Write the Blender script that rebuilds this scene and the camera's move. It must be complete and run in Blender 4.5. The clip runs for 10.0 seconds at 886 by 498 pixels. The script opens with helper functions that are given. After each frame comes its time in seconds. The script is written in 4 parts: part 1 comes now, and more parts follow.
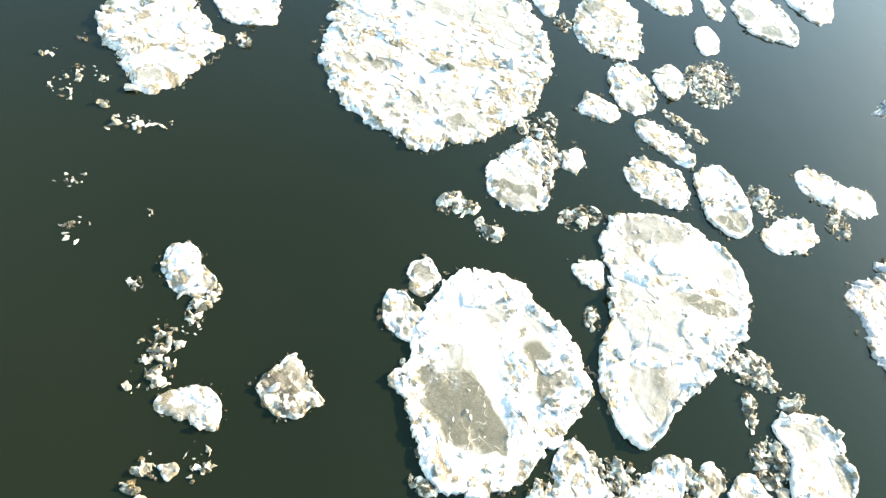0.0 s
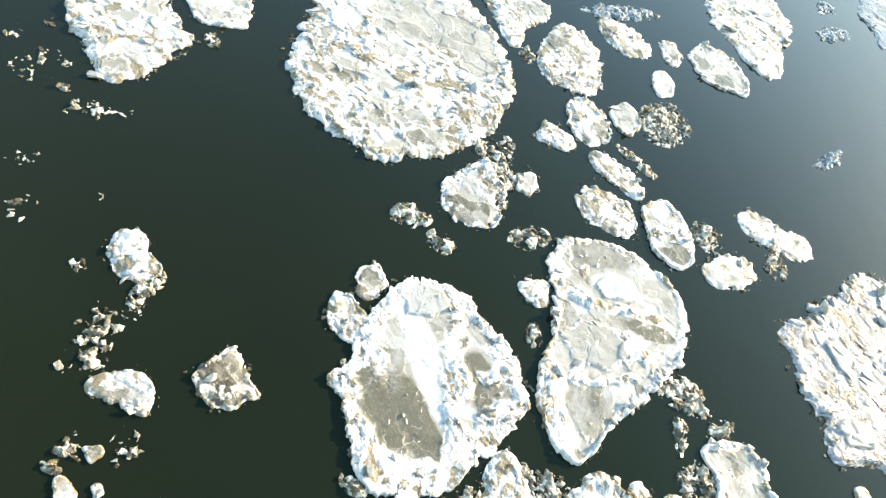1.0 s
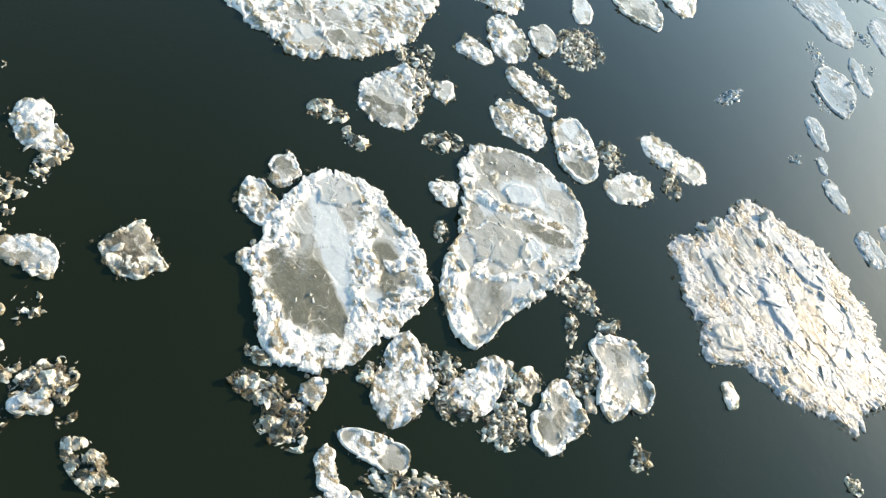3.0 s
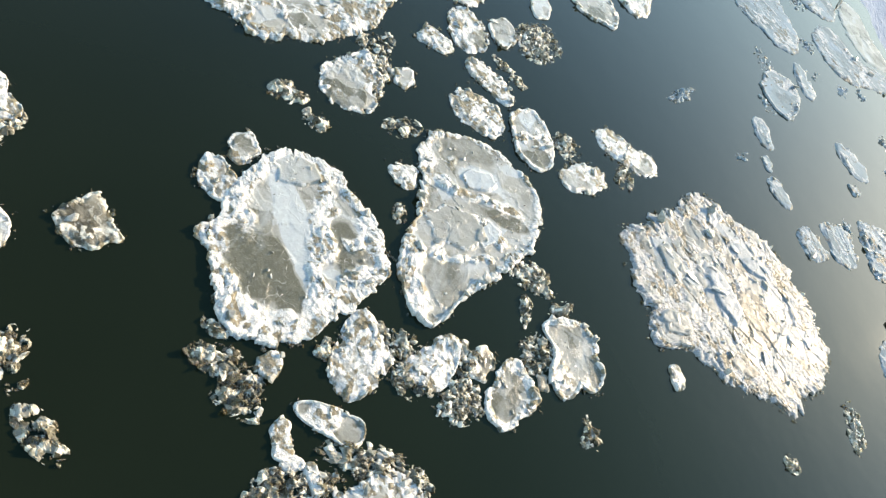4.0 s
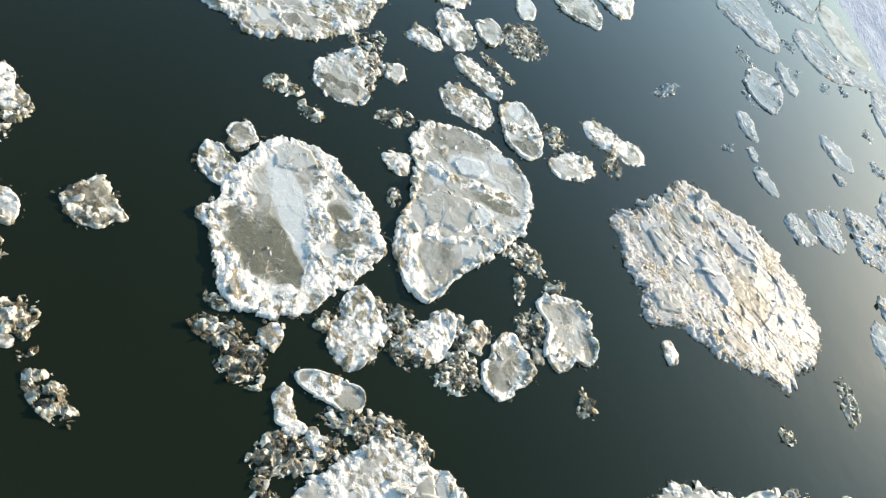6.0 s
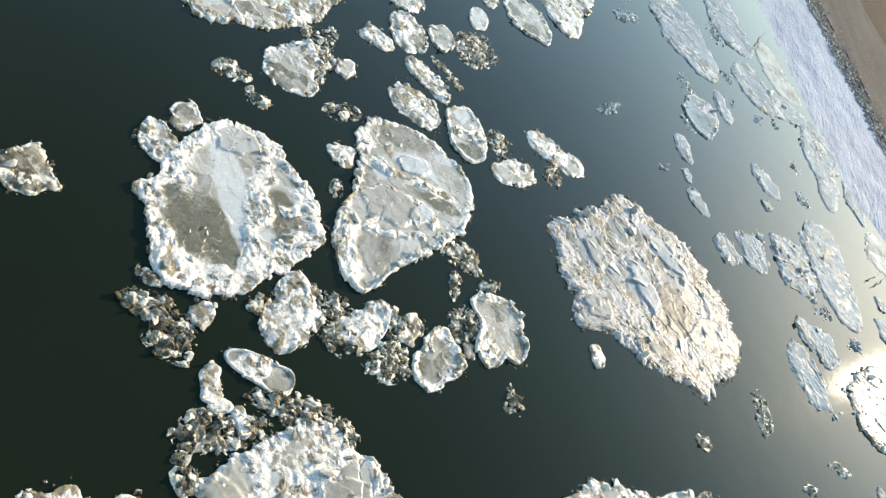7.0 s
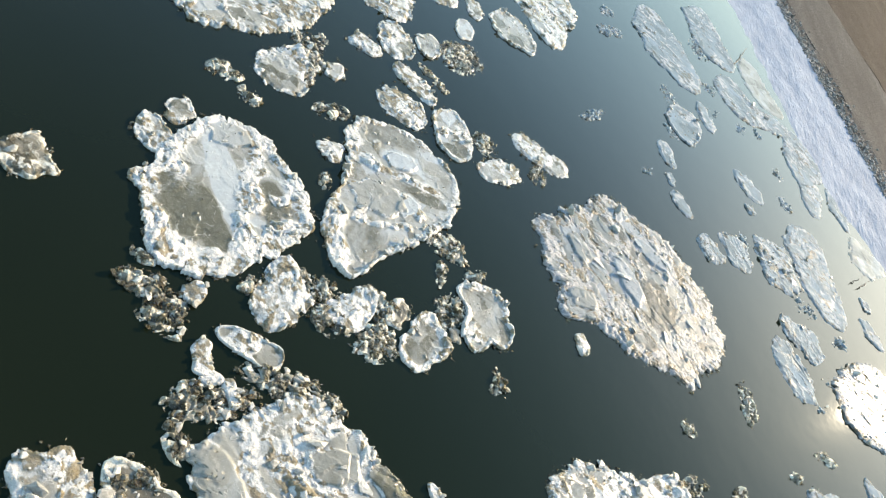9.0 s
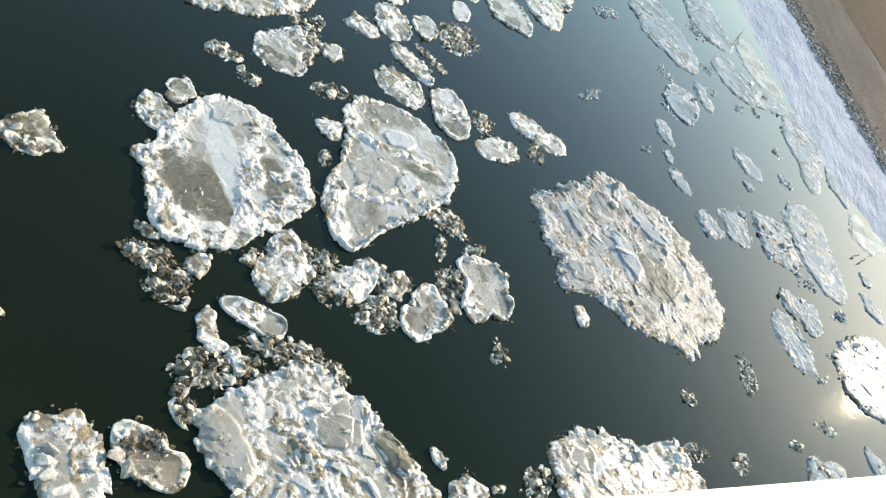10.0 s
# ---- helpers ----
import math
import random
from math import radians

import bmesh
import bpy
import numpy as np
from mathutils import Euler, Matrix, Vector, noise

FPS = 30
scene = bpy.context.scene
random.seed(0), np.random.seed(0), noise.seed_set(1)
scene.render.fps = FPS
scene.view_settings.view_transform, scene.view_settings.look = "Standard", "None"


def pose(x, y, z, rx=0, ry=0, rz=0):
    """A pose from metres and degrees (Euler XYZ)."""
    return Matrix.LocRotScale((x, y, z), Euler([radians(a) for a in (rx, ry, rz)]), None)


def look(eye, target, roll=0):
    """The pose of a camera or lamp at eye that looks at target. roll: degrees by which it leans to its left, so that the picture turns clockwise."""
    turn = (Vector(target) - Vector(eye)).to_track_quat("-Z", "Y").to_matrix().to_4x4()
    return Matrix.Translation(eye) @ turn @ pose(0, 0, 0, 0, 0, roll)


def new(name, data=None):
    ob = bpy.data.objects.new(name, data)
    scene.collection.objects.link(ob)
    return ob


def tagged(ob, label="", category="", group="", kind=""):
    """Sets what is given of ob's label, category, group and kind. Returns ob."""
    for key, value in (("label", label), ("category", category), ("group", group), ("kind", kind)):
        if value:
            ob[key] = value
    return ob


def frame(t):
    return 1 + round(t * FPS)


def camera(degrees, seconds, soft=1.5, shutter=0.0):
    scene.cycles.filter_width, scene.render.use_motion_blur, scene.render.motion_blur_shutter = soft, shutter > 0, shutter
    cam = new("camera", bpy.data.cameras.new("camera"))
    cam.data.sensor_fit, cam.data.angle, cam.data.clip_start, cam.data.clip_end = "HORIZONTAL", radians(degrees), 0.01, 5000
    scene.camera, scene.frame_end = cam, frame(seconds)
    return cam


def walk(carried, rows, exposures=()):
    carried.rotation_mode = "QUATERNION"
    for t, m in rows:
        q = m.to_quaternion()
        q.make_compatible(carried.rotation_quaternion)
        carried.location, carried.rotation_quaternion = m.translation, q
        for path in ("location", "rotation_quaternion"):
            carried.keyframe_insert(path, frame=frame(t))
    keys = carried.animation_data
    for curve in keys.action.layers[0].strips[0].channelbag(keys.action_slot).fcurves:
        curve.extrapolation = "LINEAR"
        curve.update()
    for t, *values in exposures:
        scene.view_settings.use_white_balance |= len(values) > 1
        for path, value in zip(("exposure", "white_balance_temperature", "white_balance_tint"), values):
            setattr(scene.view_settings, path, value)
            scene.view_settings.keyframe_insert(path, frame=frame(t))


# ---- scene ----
# ---- camera ----
cam = camera(64.0, 10.0, soft=1.3)
PATH = [
    (0, (0.049, 0.113, 10.283), (0.025, 1.265, 8.649), 20.8),
    (0.5, (0.264, -0.098, 10.23), (0.273, 1.117, 8.641), 24.0),
    (1, (0.444, -0.306, 10.21), (0.476, 0.959, 8.661), 27.0),
    (1.5, (0.581, -0.516, 10.199), (0.645, 0.773, 8.671), 30.3),
    (2, (0.768, -0.739, 10.128), (0.905, 0.538, 8.595), 33.4),
    (2.5, (0.935, -0.971, 10.137), (1.102, 0.296, 8.598), 33.1),
    (3, (1.088, -1.218, 10.124), (1.371, 0.012, 8.573), 38.6),
    (4.5, (1.374, -1.876, 10.033), (1.753, -0.581, 8.556), 41.6),
    (5, (1.51, -2.11, 9.991), (1.878, -0.802, 8.524), 40.5),
    (6.5, (1.874, -2.76, 9.939), (2.203, -1.411, 8.5), 38.2),
    (7, (2.037, -2.954, 9.959), (2.481, -1.555, 8.6), 44.2),
    (7.5, (2.185, -3.17, 9.919), (2.651, -1.743, 8.598), 44.6),
    (8, (2.306, -3.386, 9.896), (2.743, -1.941, 8.584), 43.6),
    (8.5, (2.423, -3.565, 9.897), (2.843, -2.108, 8.594), 42.8),
    (9, (2.59, -3.798, 9.905), (2.992, -2.337, 8.599), 42.0),
    (9.5, (2.721, -4.003, 9.881), (3.124, -2.55, 8.567), 41.7),
    (10, (2.863, -4.219, 9.851), (3.261, -2.77, 8.531), 40.9),
]
walk(cam, [(t, look(eye, target, roll)) for t, eye, target, roll in PATH],
     exposures=[(t, e, 7000 + 400 * max(0.0, 1 - t / 2.5), 11) for t, e in ((0.0, 2.65), (0.5, 2.45), (1.0, 2.2), (1.5, 2.0), (2.0, 1.85), (2.5, 1.75), (3.2, 1.67), (4.5, 1.58), (10.0, 1.52))])

# ---- daylight: low winter sun behind the far bank ----
SUN_DIR = Vector((0.687, 0.610, 0.395)).normalized()
world = bpy.data.worlds.new("sky")
scene.world = world
world.use_nodes = True
wn = world.node_tree.nodes
wn.clear()
sky = wn.new("ShaderNodeTexSky")
sky.sky_type = "NISHITA"
sky.sun_disc = False
sky.sun_elevation = math.asin(SUN_DIR.z)
sky.sun_rotation = math.atan2(SUN_DIR.x, SUN_DIR.y)
sky.air_density, sky.dust_density, sky.ozone_density = 2.0, 0.75, 5.8
bg = wn.new("ShaderNodeBackground")
bg.inputs["Strength"].default_value = 0.15
out = wn.new("ShaderNodeOutputWorld")
world.node_tree.links.new(sky.outputs[0], bg.inputs["Color"])
world.node_tree.links.new(bg.outputs[0], out.inputs["Surface"])
sun_data = bpy.data.lights.new("sun", "SUN")
sun_data.energy, sun_data.angle, sun_data.color = 3.6, radians(0.6), (1.0, 0.83, 0.62)
sun = new("sun", sun_data)
sun.matrix_world = look(SUN_DIR * 60, (0, 0, 0))


# ---- materials ----
class Mat:
    """A node material with one Principled surface and short ways to add nodes to it."""

    def __init__(self, name, rough=0.5, ior=1.45, metal=0.0):
        self.m = bpy.data.materials.new(name)
        self.m.use_nodes = True
        self.t = self.m.node_tree
        self.b = self.t.nodes["Principled BSDF"]
        self.b.inputs["Roughness"].default_value = rough
        self.b.inputs["IOR"].default_value = ior
        self.b.inputs["Metallic"].default_value = metal
        self.co = self.node("ShaderNodeTexCoord").outputs["Object"]
        self.geo = self.node("ShaderNodeNewGeometry")

    def node(self, kind):
        return self.t.nodes.new(kind)

    def link(self, a, b):
        self.t.links.new(a, b)

    def noise(self, scale, detail=4.0, rough=0.55, where=None, stretch=None):
        n = self.node("ShaderNodeTexNoise")
        n.inputs["Scale"].default_value, n.inputs["Detail"].default_value, n.inputs["Roughness"].default_value = scale, detail, rough
        src = where or self.geo.outputs["Position"]
        if stretch:
            mp = self.node("ShaderNodeMapping")
            mp.inputs["Scale"].default_value = stretch
            self.link(src, mp.inputs["Vector"])
            src = mp.outputs[0]
        self.link(src, n.inputs["Vector"])
        return n.outputs["Fac"]

    def cells(self, scale, feature="F1"):
        n = self.node("ShaderNodeTexVoronoi")
        n.feature = feature
        n.inputs["Scale"].default_value = scale
        self.link(self.geo.outputs["Position"], n.inputs["Vector"])
        return n

    def ramp(self, fac, stops):
        r = self.node("ShaderNodeValToRGB")
        while len(r.color_ramp.elements) < len(stops):
            r.color_ramp.elements.new(0.5)
        for e, (p, c) in zip(r.color_ramp.elements, stops):
            e.position = p
            e.color = (*c, 1) if len(c) == 3 else c
        self.link(fac, r.inputs["Fac"])
        return r.outputs["Color"]

    def mix(self, fac, a, b, how="MIX"):
        n = self.node("ShaderNodeMix")
        n.data_type, n.blend_type = "RGBA", how
        for value, slot in ((fac, 0), (a, 6), (b, 7)):
            if isinstance(value, (int, float)):
                n.inputs[slot].default_value = value
            elif isinstance(value, tuple):
                n.inputs[slot].default_value = (*value, 1)
            else:
                self.link(value, n.inputs[slot])
        return n.outputs[2]

    def math(self, how, a, b=0.5):
        n = self.node("ShaderNodeMath")
        n.operation = how
        for k, v in enumerate((a, b)):
            if isinstance(v, (int, float)):
                n.inputs[k].default_value = v
            else:
                self.link(v, n.inputs[k])
        return n.outputs[0]

    def attr(self, name):
        n = self.node("ShaderNodeAttribute")
        n.attribute_name = name
        return n.outputs["Fac"]

    def random(self):
        return self.node("ShaderNodeObjectInfo").outputs["Random"]

    def color(self, socket):
        self.link(socket, self.b.inputs["Base Color"])
        return self

    def rough(self, socket):
        self.link(socket, self.b.inputs["Roughness"])
        return self

    def bump(self, socket, strength, distance):
        n = self.node("ShaderNodeBump")
        n.inputs["Strength"].default_value, n.inputs["Distance"].default_value = strength, distance
        self.link(socket, n.inputs["Height"])
        self.link(n.outputs[0], self.b.inputs["Normal"])
        return self


def make_ice(name, clear, pale, white, blue, glass, rough=0.16, shine=0.4):
    """Drift ice: clear grey plate where rubble is 0; where it is 1 white crumbs, blue shards and pieces of dark glassy ice, by tone."""
    m = Mat(name, 0.3, 1.31)
    rub, tone = m.attr("rubble"), m.attr("tone")
    grain = m.noise(8.0, 6.0, 0.65)
    fine = m.noise(38.0, 4.0, 0.6)
    cloud = m.noise(1.1, 5.0, 0.6)
    streak = m.noise(2.2, 4.0, 0.6, stretch=(1.0, 0.25, 1.0))
    plate = m.math("ADD", m.attr("plate"), m.math("MULTIPLY", m.math("SUBTRACT", cloud), 0.9))
    body = m.ramp(plate, [(0.16, clear), (0.46, pale), (0.60, pale), (0.86, blue)])
    body = m.mix(m.ramp(streak, [(0.54, (0, 0, 0)), (0.70, (0.5, 0.5, 0.5))]), body, blue)
    body = m.mix(m.ramp(grain, [(0.60, (0, 0, 0)), (0.78, (0.8, 0.8, 0.8))]), body, pale)
    speck = m.noise(48.0, 3.0, 0.6)
    body = m.mix(m.ramp(speck, [(0.60, (0, 0, 0)), (0.72, (0.4, 0.4, 0.4))]), body, white)
    body = m.mix(m.ramp(speck, [(0.28, (0.35, 0.35, 0.35)), (0.38, (0, 0, 0))]), body, glass)
    bent = m.node("ShaderNodeVectorMath")
    bent.operation = "ADD"
    wander = m.node("ShaderNodeTexNoise")
    wander.inputs["Scale"].default_value = 2.5
    m.link(m.geo.outputs["Position"], wander.inputs["Vector"])
    m.link(m.geo.outputs["Position"], bent.inputs[0])
    m.link(wander.outputs["Color"], bent.inputs[1])
    crack = m.node("ShaderNodeTexVoronoi")
    crack.feature = "DISTANCE_TO_EDGE"
    crack.inputs["Scale"].default_value = 1.1
    m.link(bent.outputs[0], crack.inputs["Vector"])
    line = m.math("MULTIPLY", m.ramp(crack.outputs["Distance"], [(0.0, (0.5, 0.5, 0.5)), (0.012, (0, 0, 0))]), m.ramp(grain, [(0.42, (0, 0, 0)), (0.56, (1, 1, 1))]))
    body = m.mix(line, body, white)
    pieces = m.math("ADD", m.math("SUBTRACT", m.math("MULTIPLY", tone, 1.5), 0.22), m.math("MULTIPLY", m.math("SUBTRACT", grain), 0.45))
    snow = m.ramp(pieces, [(0.24, glass), (0.36, tuple(0.5 * (g + w) for g, w in zip(glass, pale))), (0.46, blue), (0.66, white), (1.0, white)])
    snow = m.mix(m.ramp(fine, [(0.29, (1, 1, 1)), (0.40, (0, 0, 0))]), snow, glass)
    mask = m.ramp(m.math("ADD", rub, m.math("MULTIPLY", m.math("SUBTRACT", grain), 0.8)), [(0.25, (0, 0, 0)), (0.5, (1, 1, 1))])
    m.color(m.mix(mask, body, snow))
    m.rough(m.ramp(pieces, [(0.2, (rough * 0.6,) * 3), (0.5, (rough,) * 3), (0.8, (max(0.3, rough),) * 3)]))
    m.b.inputs["Specular IOR Level"].default_value = shine
    m.b.inputs["Subsurface Weight"].default_value = 0.8
    m.b.inputs["Subsurface Radius"].default_value = (1.0, 1.0, 0.95)
    m.b.inputs["Subsurface Scale"].default_value = 0.06
    crumb = m.math("MULTIPLY", m.math("ADD", m.cells(11.0).outputs["Distance"], m.math("MULTIPLY", m.cells(29.0).outputs["Distance"], 0.4)), -1.0)
    relief = m.math("MULTIPLY", m.math("ADD", crumb, m.math("ADD", fine, grain)), m.math("ADD", rub, 0.12))
    m.bump(m.math("ADD", relief, m.math("MULTIPLY", line, 0.5)), 0.6, 0.028)
    return m.m


ICE = make_ice("drift_ice", (0.105, 0.10, 0.068), (0.265, 0.259, 0.222), (0.52, 0.496, 0.45), (0.36, 0.378, 0.368), (0.19, 0.158, 0.10), rough=0.13, shine=0.7)
THIN = make_ice("thin_ice", (0.10, 0.135, 0.15), (0.145, 0.19, 0.21), (0.32, 0.335, 0.33), (0.16, 0.215, 0.25), (0.11, 0.115, 0.10), rough=0.75, shine=0.1)
JAMMED = make_ice("jammed_ice", (0.085, 0.092, 0.082), (0.19, 0.205, 0.195), (0.33, 0.324, 0.31), (0.225, 0.25, 0.262), (0.125, 0.112, 0.082), rough=0.42, shine=0.2)
SLUSH = make_ice("slush_ice", (0.045, 0.040, 0.024), (0.18, 0.16, 0.115), (0.60, 0.56, 0.46), (0.28, 0.26, 0.205), (0.070, 0.058, 0.032), rough=0.06, shine=0.8)
NILAS = make_ice("young_ice", (0.14, 0.16, 0.155), (0.24, 0.265, 0.25), (0.36, 0.38, 0.37), (0.26, 0.30, 0.305), (0.18, 0.20, 0.19), rough=0.75, shine=0.1)


def make_chunk(name, dark, light, rough, clear=0.0):
    m = Mat(name, rough, 1.31)
    tone = m.mix(m.math("POWER", m.math("FRACT", m.math("ADD", m.random(), m.geo.outputs["Random Per Island"])), 1.6), dark, light)
    g = m.noise(24.0, 5.0, 0.6)
    m.color(m.mix(m.ramp(g, [(0.38, (0, 0, 0)), (0.62, (1, 1, 1))]), m.mix(0.35, tone, (0.08, 0.075, 0.06)), tone))
    m.b.inputs["Subsurface Weight"].default_value = 0.8
    m.b.inputs["Subsurface Scale"].default_value = 0.05
    m.b.inputs["Subsurface Radius"].default_value = (1.0, 1.0, 0.9)
    m.b.inputs["Transmission Weight"].default_value = clear
    m.bump(g, 0.6, 0.02)
    return m.m


CHUNK = make_chunk("ice_chunk", (0.27, 0.265, 0.235), (0.58, 0.55, 0.485), 0.2)
LUMP = make_chunk("brash_lump", (0.34, 0.275, 0.165), (0.76, 0.69, 0.54), 0.06, 0.85)
SLAB = make_chunk("ice_slab", (0.30, 0.315, 0.30), (0.50, 0.51, 0.49), 0.16)


def make_water():
    m = Mat("river_water", 0.03, 1.5)
    m.b.inputs["Specular Tint"].default_value = (0.12, 0.23, 0.17, 1)
    silt = m.noise(0.12, 3.0, 0.5)
    m.color(m.ramp(silt, [(0.3, (0.0050, 0.0066, 0.0030)), (0.7, (0.0075, 0.0096, 0.0046))]))
    slow = m.noise(0.9, 2.0, 0.5)
    fine = m.noise(5.0, 3.0, 0.5)
    m.bump(m.math("ADD", m.math("MULTIPLY", slow, 3.0), fine), 0.03, 0.04)
    return m.m


WATER = make_water()


def make_snow():
    m = Mat("bank_snow", 0.75, 1.31)
    m.b.inputs["Specular IOR Level"].default_value = 0.15
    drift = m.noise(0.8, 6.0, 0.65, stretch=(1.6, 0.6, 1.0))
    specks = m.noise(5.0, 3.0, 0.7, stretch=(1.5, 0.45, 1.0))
    # blue-grey base colour carries the shade of a slope turned from the sun
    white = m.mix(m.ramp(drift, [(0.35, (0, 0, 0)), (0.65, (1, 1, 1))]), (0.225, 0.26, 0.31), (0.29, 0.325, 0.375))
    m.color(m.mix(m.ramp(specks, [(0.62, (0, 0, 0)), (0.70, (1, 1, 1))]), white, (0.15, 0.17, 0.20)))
    m.bump(m.math("ADD", drift, m.math("MULTIPLY", specks, 0.4)), 0.9, 0.12)
    return m.m


def make_earth(name, low, mid, high, scale):
    m = Mat(name, 0.9)
    m.b.inputs["Specular IOR Level"].default_value = 0.1
    a, b = m.noise(scale, 6.0, 0.65, stretch=(1.3, 0.12, 1.0)), m.noise(scale * 14, 4.0, 0.6)
    base = m.ramp(a, [(0.3, low), (0.5, mid), (0.72, high)])
    m.color(m.mix(m.ramp(b, [(0.4, (0, 0, 0)), (0.65, (1, 1, 1))]), base, tuple(0.55 * c for c in mid)))
    m.bump(m.math("ADD", a, b), 0.8, 0.06)
    return m.m


SNOW = make_snow()
GRAVEL = make_earth("bank_gravel", (0.036, 0.0355, 0.0345), (0.060, 0.0585, 0.056), (0.105, 0.102, 0.097), 0.6)
GRASS = make_earth("dry_grass", (0.016, 0.012, 0.009), (0.030, 0.023, 0.018), (0.056, 0.045, 0.037), 0.5)


def make_stone():
    m = Mat("bank_stone", 0.8)
    tone = m.mix(m.math("FRACT", m.math("ADD", m.random(), m.geo.outputs["Random Per Island"])), (0.07, 0.067, 0.062), (0.30, 0.285, 0.26))
    m.color(m.mix(m.ramp(m.noise(6.0), [(0.4, (0, 0, 0)), (0.6, (1, 1, 1))]), tone, (0.22, 0.21, 0.19)))
    m.bump(m.noise(14.0), 0.7, 0.03)
    return m.m


STONE = make_stone()


def make_wood():
    m = Mat("driftwood", 0.75)
    m.color(m.ramp(m.noise(4.0, 5.0, 0.6, stretch=(1, 1, 8)), [(0.3, (0.08, 0.065, 0.05)), (0.7, (0.24, 0.20, 0.16))]))
    return m.m


WOOD = make_wood()


def make_paint():
    m = Mat("weathered_paint", 0.5)
    worn = m.ramp(m.noise(6.0, 6.0, 0.7), [(0.60, (0, 0, 0)), (0.68, (1, 1, 1))])
    base = m.mix(m.noise(2.0, 4.0), (0.66, 0.64, 0.58), (0.78, 0.76, 0.71))
    m.color(m.mix(worn, base, (0.34, 0.22, 0.13)))
    m.bump(m.noise(40.0, 4.0), 0.3, 0.004)
    return m.m


PAINT = make_paint()


# ---- numeric noise for the ice relief ----
def hashed(ix, iy, seed):
    v = np.sin(ix * 127.1 + iy * 311.7 + seed * 74.7) * 43758.5453
    return v - np.floor(v)


def value_noise(x, y, size, seed, octaves=3):
    total, amp, norm = 0.0, 1.0, 0.0
    for o in range(octaves):
        u, v = x / size * 2**o, y / size * 2**o
        iu, iv = np.floor(u), np.floor(v)
        fu, fv = u - iu, v - iv
        fu, fv = fu * fu * (3 - 2 * fu), fv * fv * (3 - 2 * fv)
        s = seed + 13 * o
        top = hashed(iu, iv, s) * (1 - fu) + hashed(iu + 1, iv, s) * fu
        low = hashed(iu, iv + 1, s) * (1 - fu) + hashed(iu + 1, iv + 1, s) * fu
        total = total + amp * (top * (1 - fv) + low * fv)
        norm += amp
        amp *= 0.5
    return total / norm


def shards(x, y, size, seed, tilt):
    """A field of tilted flat pieces: height of the piece under each point, and how far the point is from the next piece, and the piece's own random number."""
    u, v = x / size, y / size
    iu, iv = np.floor(u), np.floor(v)
    best = np.full(u.shape, 9.0)
    second = np.full(u.shape, 9.0)
    height = np.zeros(u.shape)
    lot = np.zeros(u.shape)
    for a in (-1, 0, 1):
        for b in (-1, 0, 1):
            cu, cv = iu + a, iv + b
            du = u - cu - hashed(cu, cv, seed)
            dv = v - cv - hashed(cu, cv, seed + 5)
            d = du * du + dv * dv
            h = 0.25 + 0.5 * hashed(cu, cv, seed + 9) + tilt * (du * (hashed(cu, cv, seed + 17) - 0.5) + dv * (hashed(cu, cv, seed + 23) - 0.5))
            near = d < best
            second = np.where(near, best, np.minimum(second, d))
            height = np.where(near, h, height)
            lot = np.where(near, hashed(cu, cv, seed + 31), lot)
            best = np.where(near, d, best)
    return height, np.sqrt(second) - np.sqrt(best), lot


def lumps(x, y, size, seed):
    """A field of blunt, flat-topped lumps of snow and ice: height 0 to 1 of the lump over each point, and the lump's own random number."""
    u, v = x / size, y / size
    iu, iv = np.floor(u), np.floor(v)
    height = np.zeros(u.shape)
    lot = np.full(u.shape, 0.5)
    for a in (-1, 0, 1):
        for b in (-1, 0, 1):
            cu, cv = iu + a, iv + b
            du = u - cu - hashed(cu, cv, seed)
            dv = v - cv - hashed(cu, cv, seed + 5)
            spin = 6.283 * hashed(cu, cv, seed + 9)
            p, q = du * np.cos(spin) + dv * np.sin(spin), dv * np.cos(spin) - du * np.sin(spin)
            reach = 0.42 + 0.38 * hashed(cu, cv, seed + 17)
            d = ((np.abs(p) / (1.35 * reach)) ** 2.6 + (np.abs(q) / (0.85 * reach)) ** 2.6) ** (1 / 2.6)
            top = 0.35 + 0.65 * hashed(cu, cv, seed + 23)
            h = np.clip(1 - d**3, 0, 1) ** 0.6 * np.clip(top + 0.55 * p * (hashed(cu, cv, seed + 41) - 0.3), 0.1, 1.3)
            near = h > height
            height = np.where(near, h, height)
            lot = np.where(near, hashed(cu, cv, seed + 31), lot)
    return height, lot


def periodic(radii, theta):
    """Smooth closed profile through evenly spaced radii (Catmull-Rom)."""
    r = np.asarray(radii, float)
    k = len(r)
    u = (theta / (2 * np.pi) * k) % k
    i = np.floor(u).astype(int) % k
    f = u - np.floor(u)
    p0, p1, p2, p3 = r[(i - 1) % k], r[i], r[(i + 1) % k], r[(i + 2) % k]
    return 0.5 * (2 * p1 + (p2 - p0) * f + (2 * p0 - 5 * p1 + 4 * p2 - p3) * f**2 + (3 * p1 - p0 - 3 * p2 + p3) * f**3)


DISCS = {}


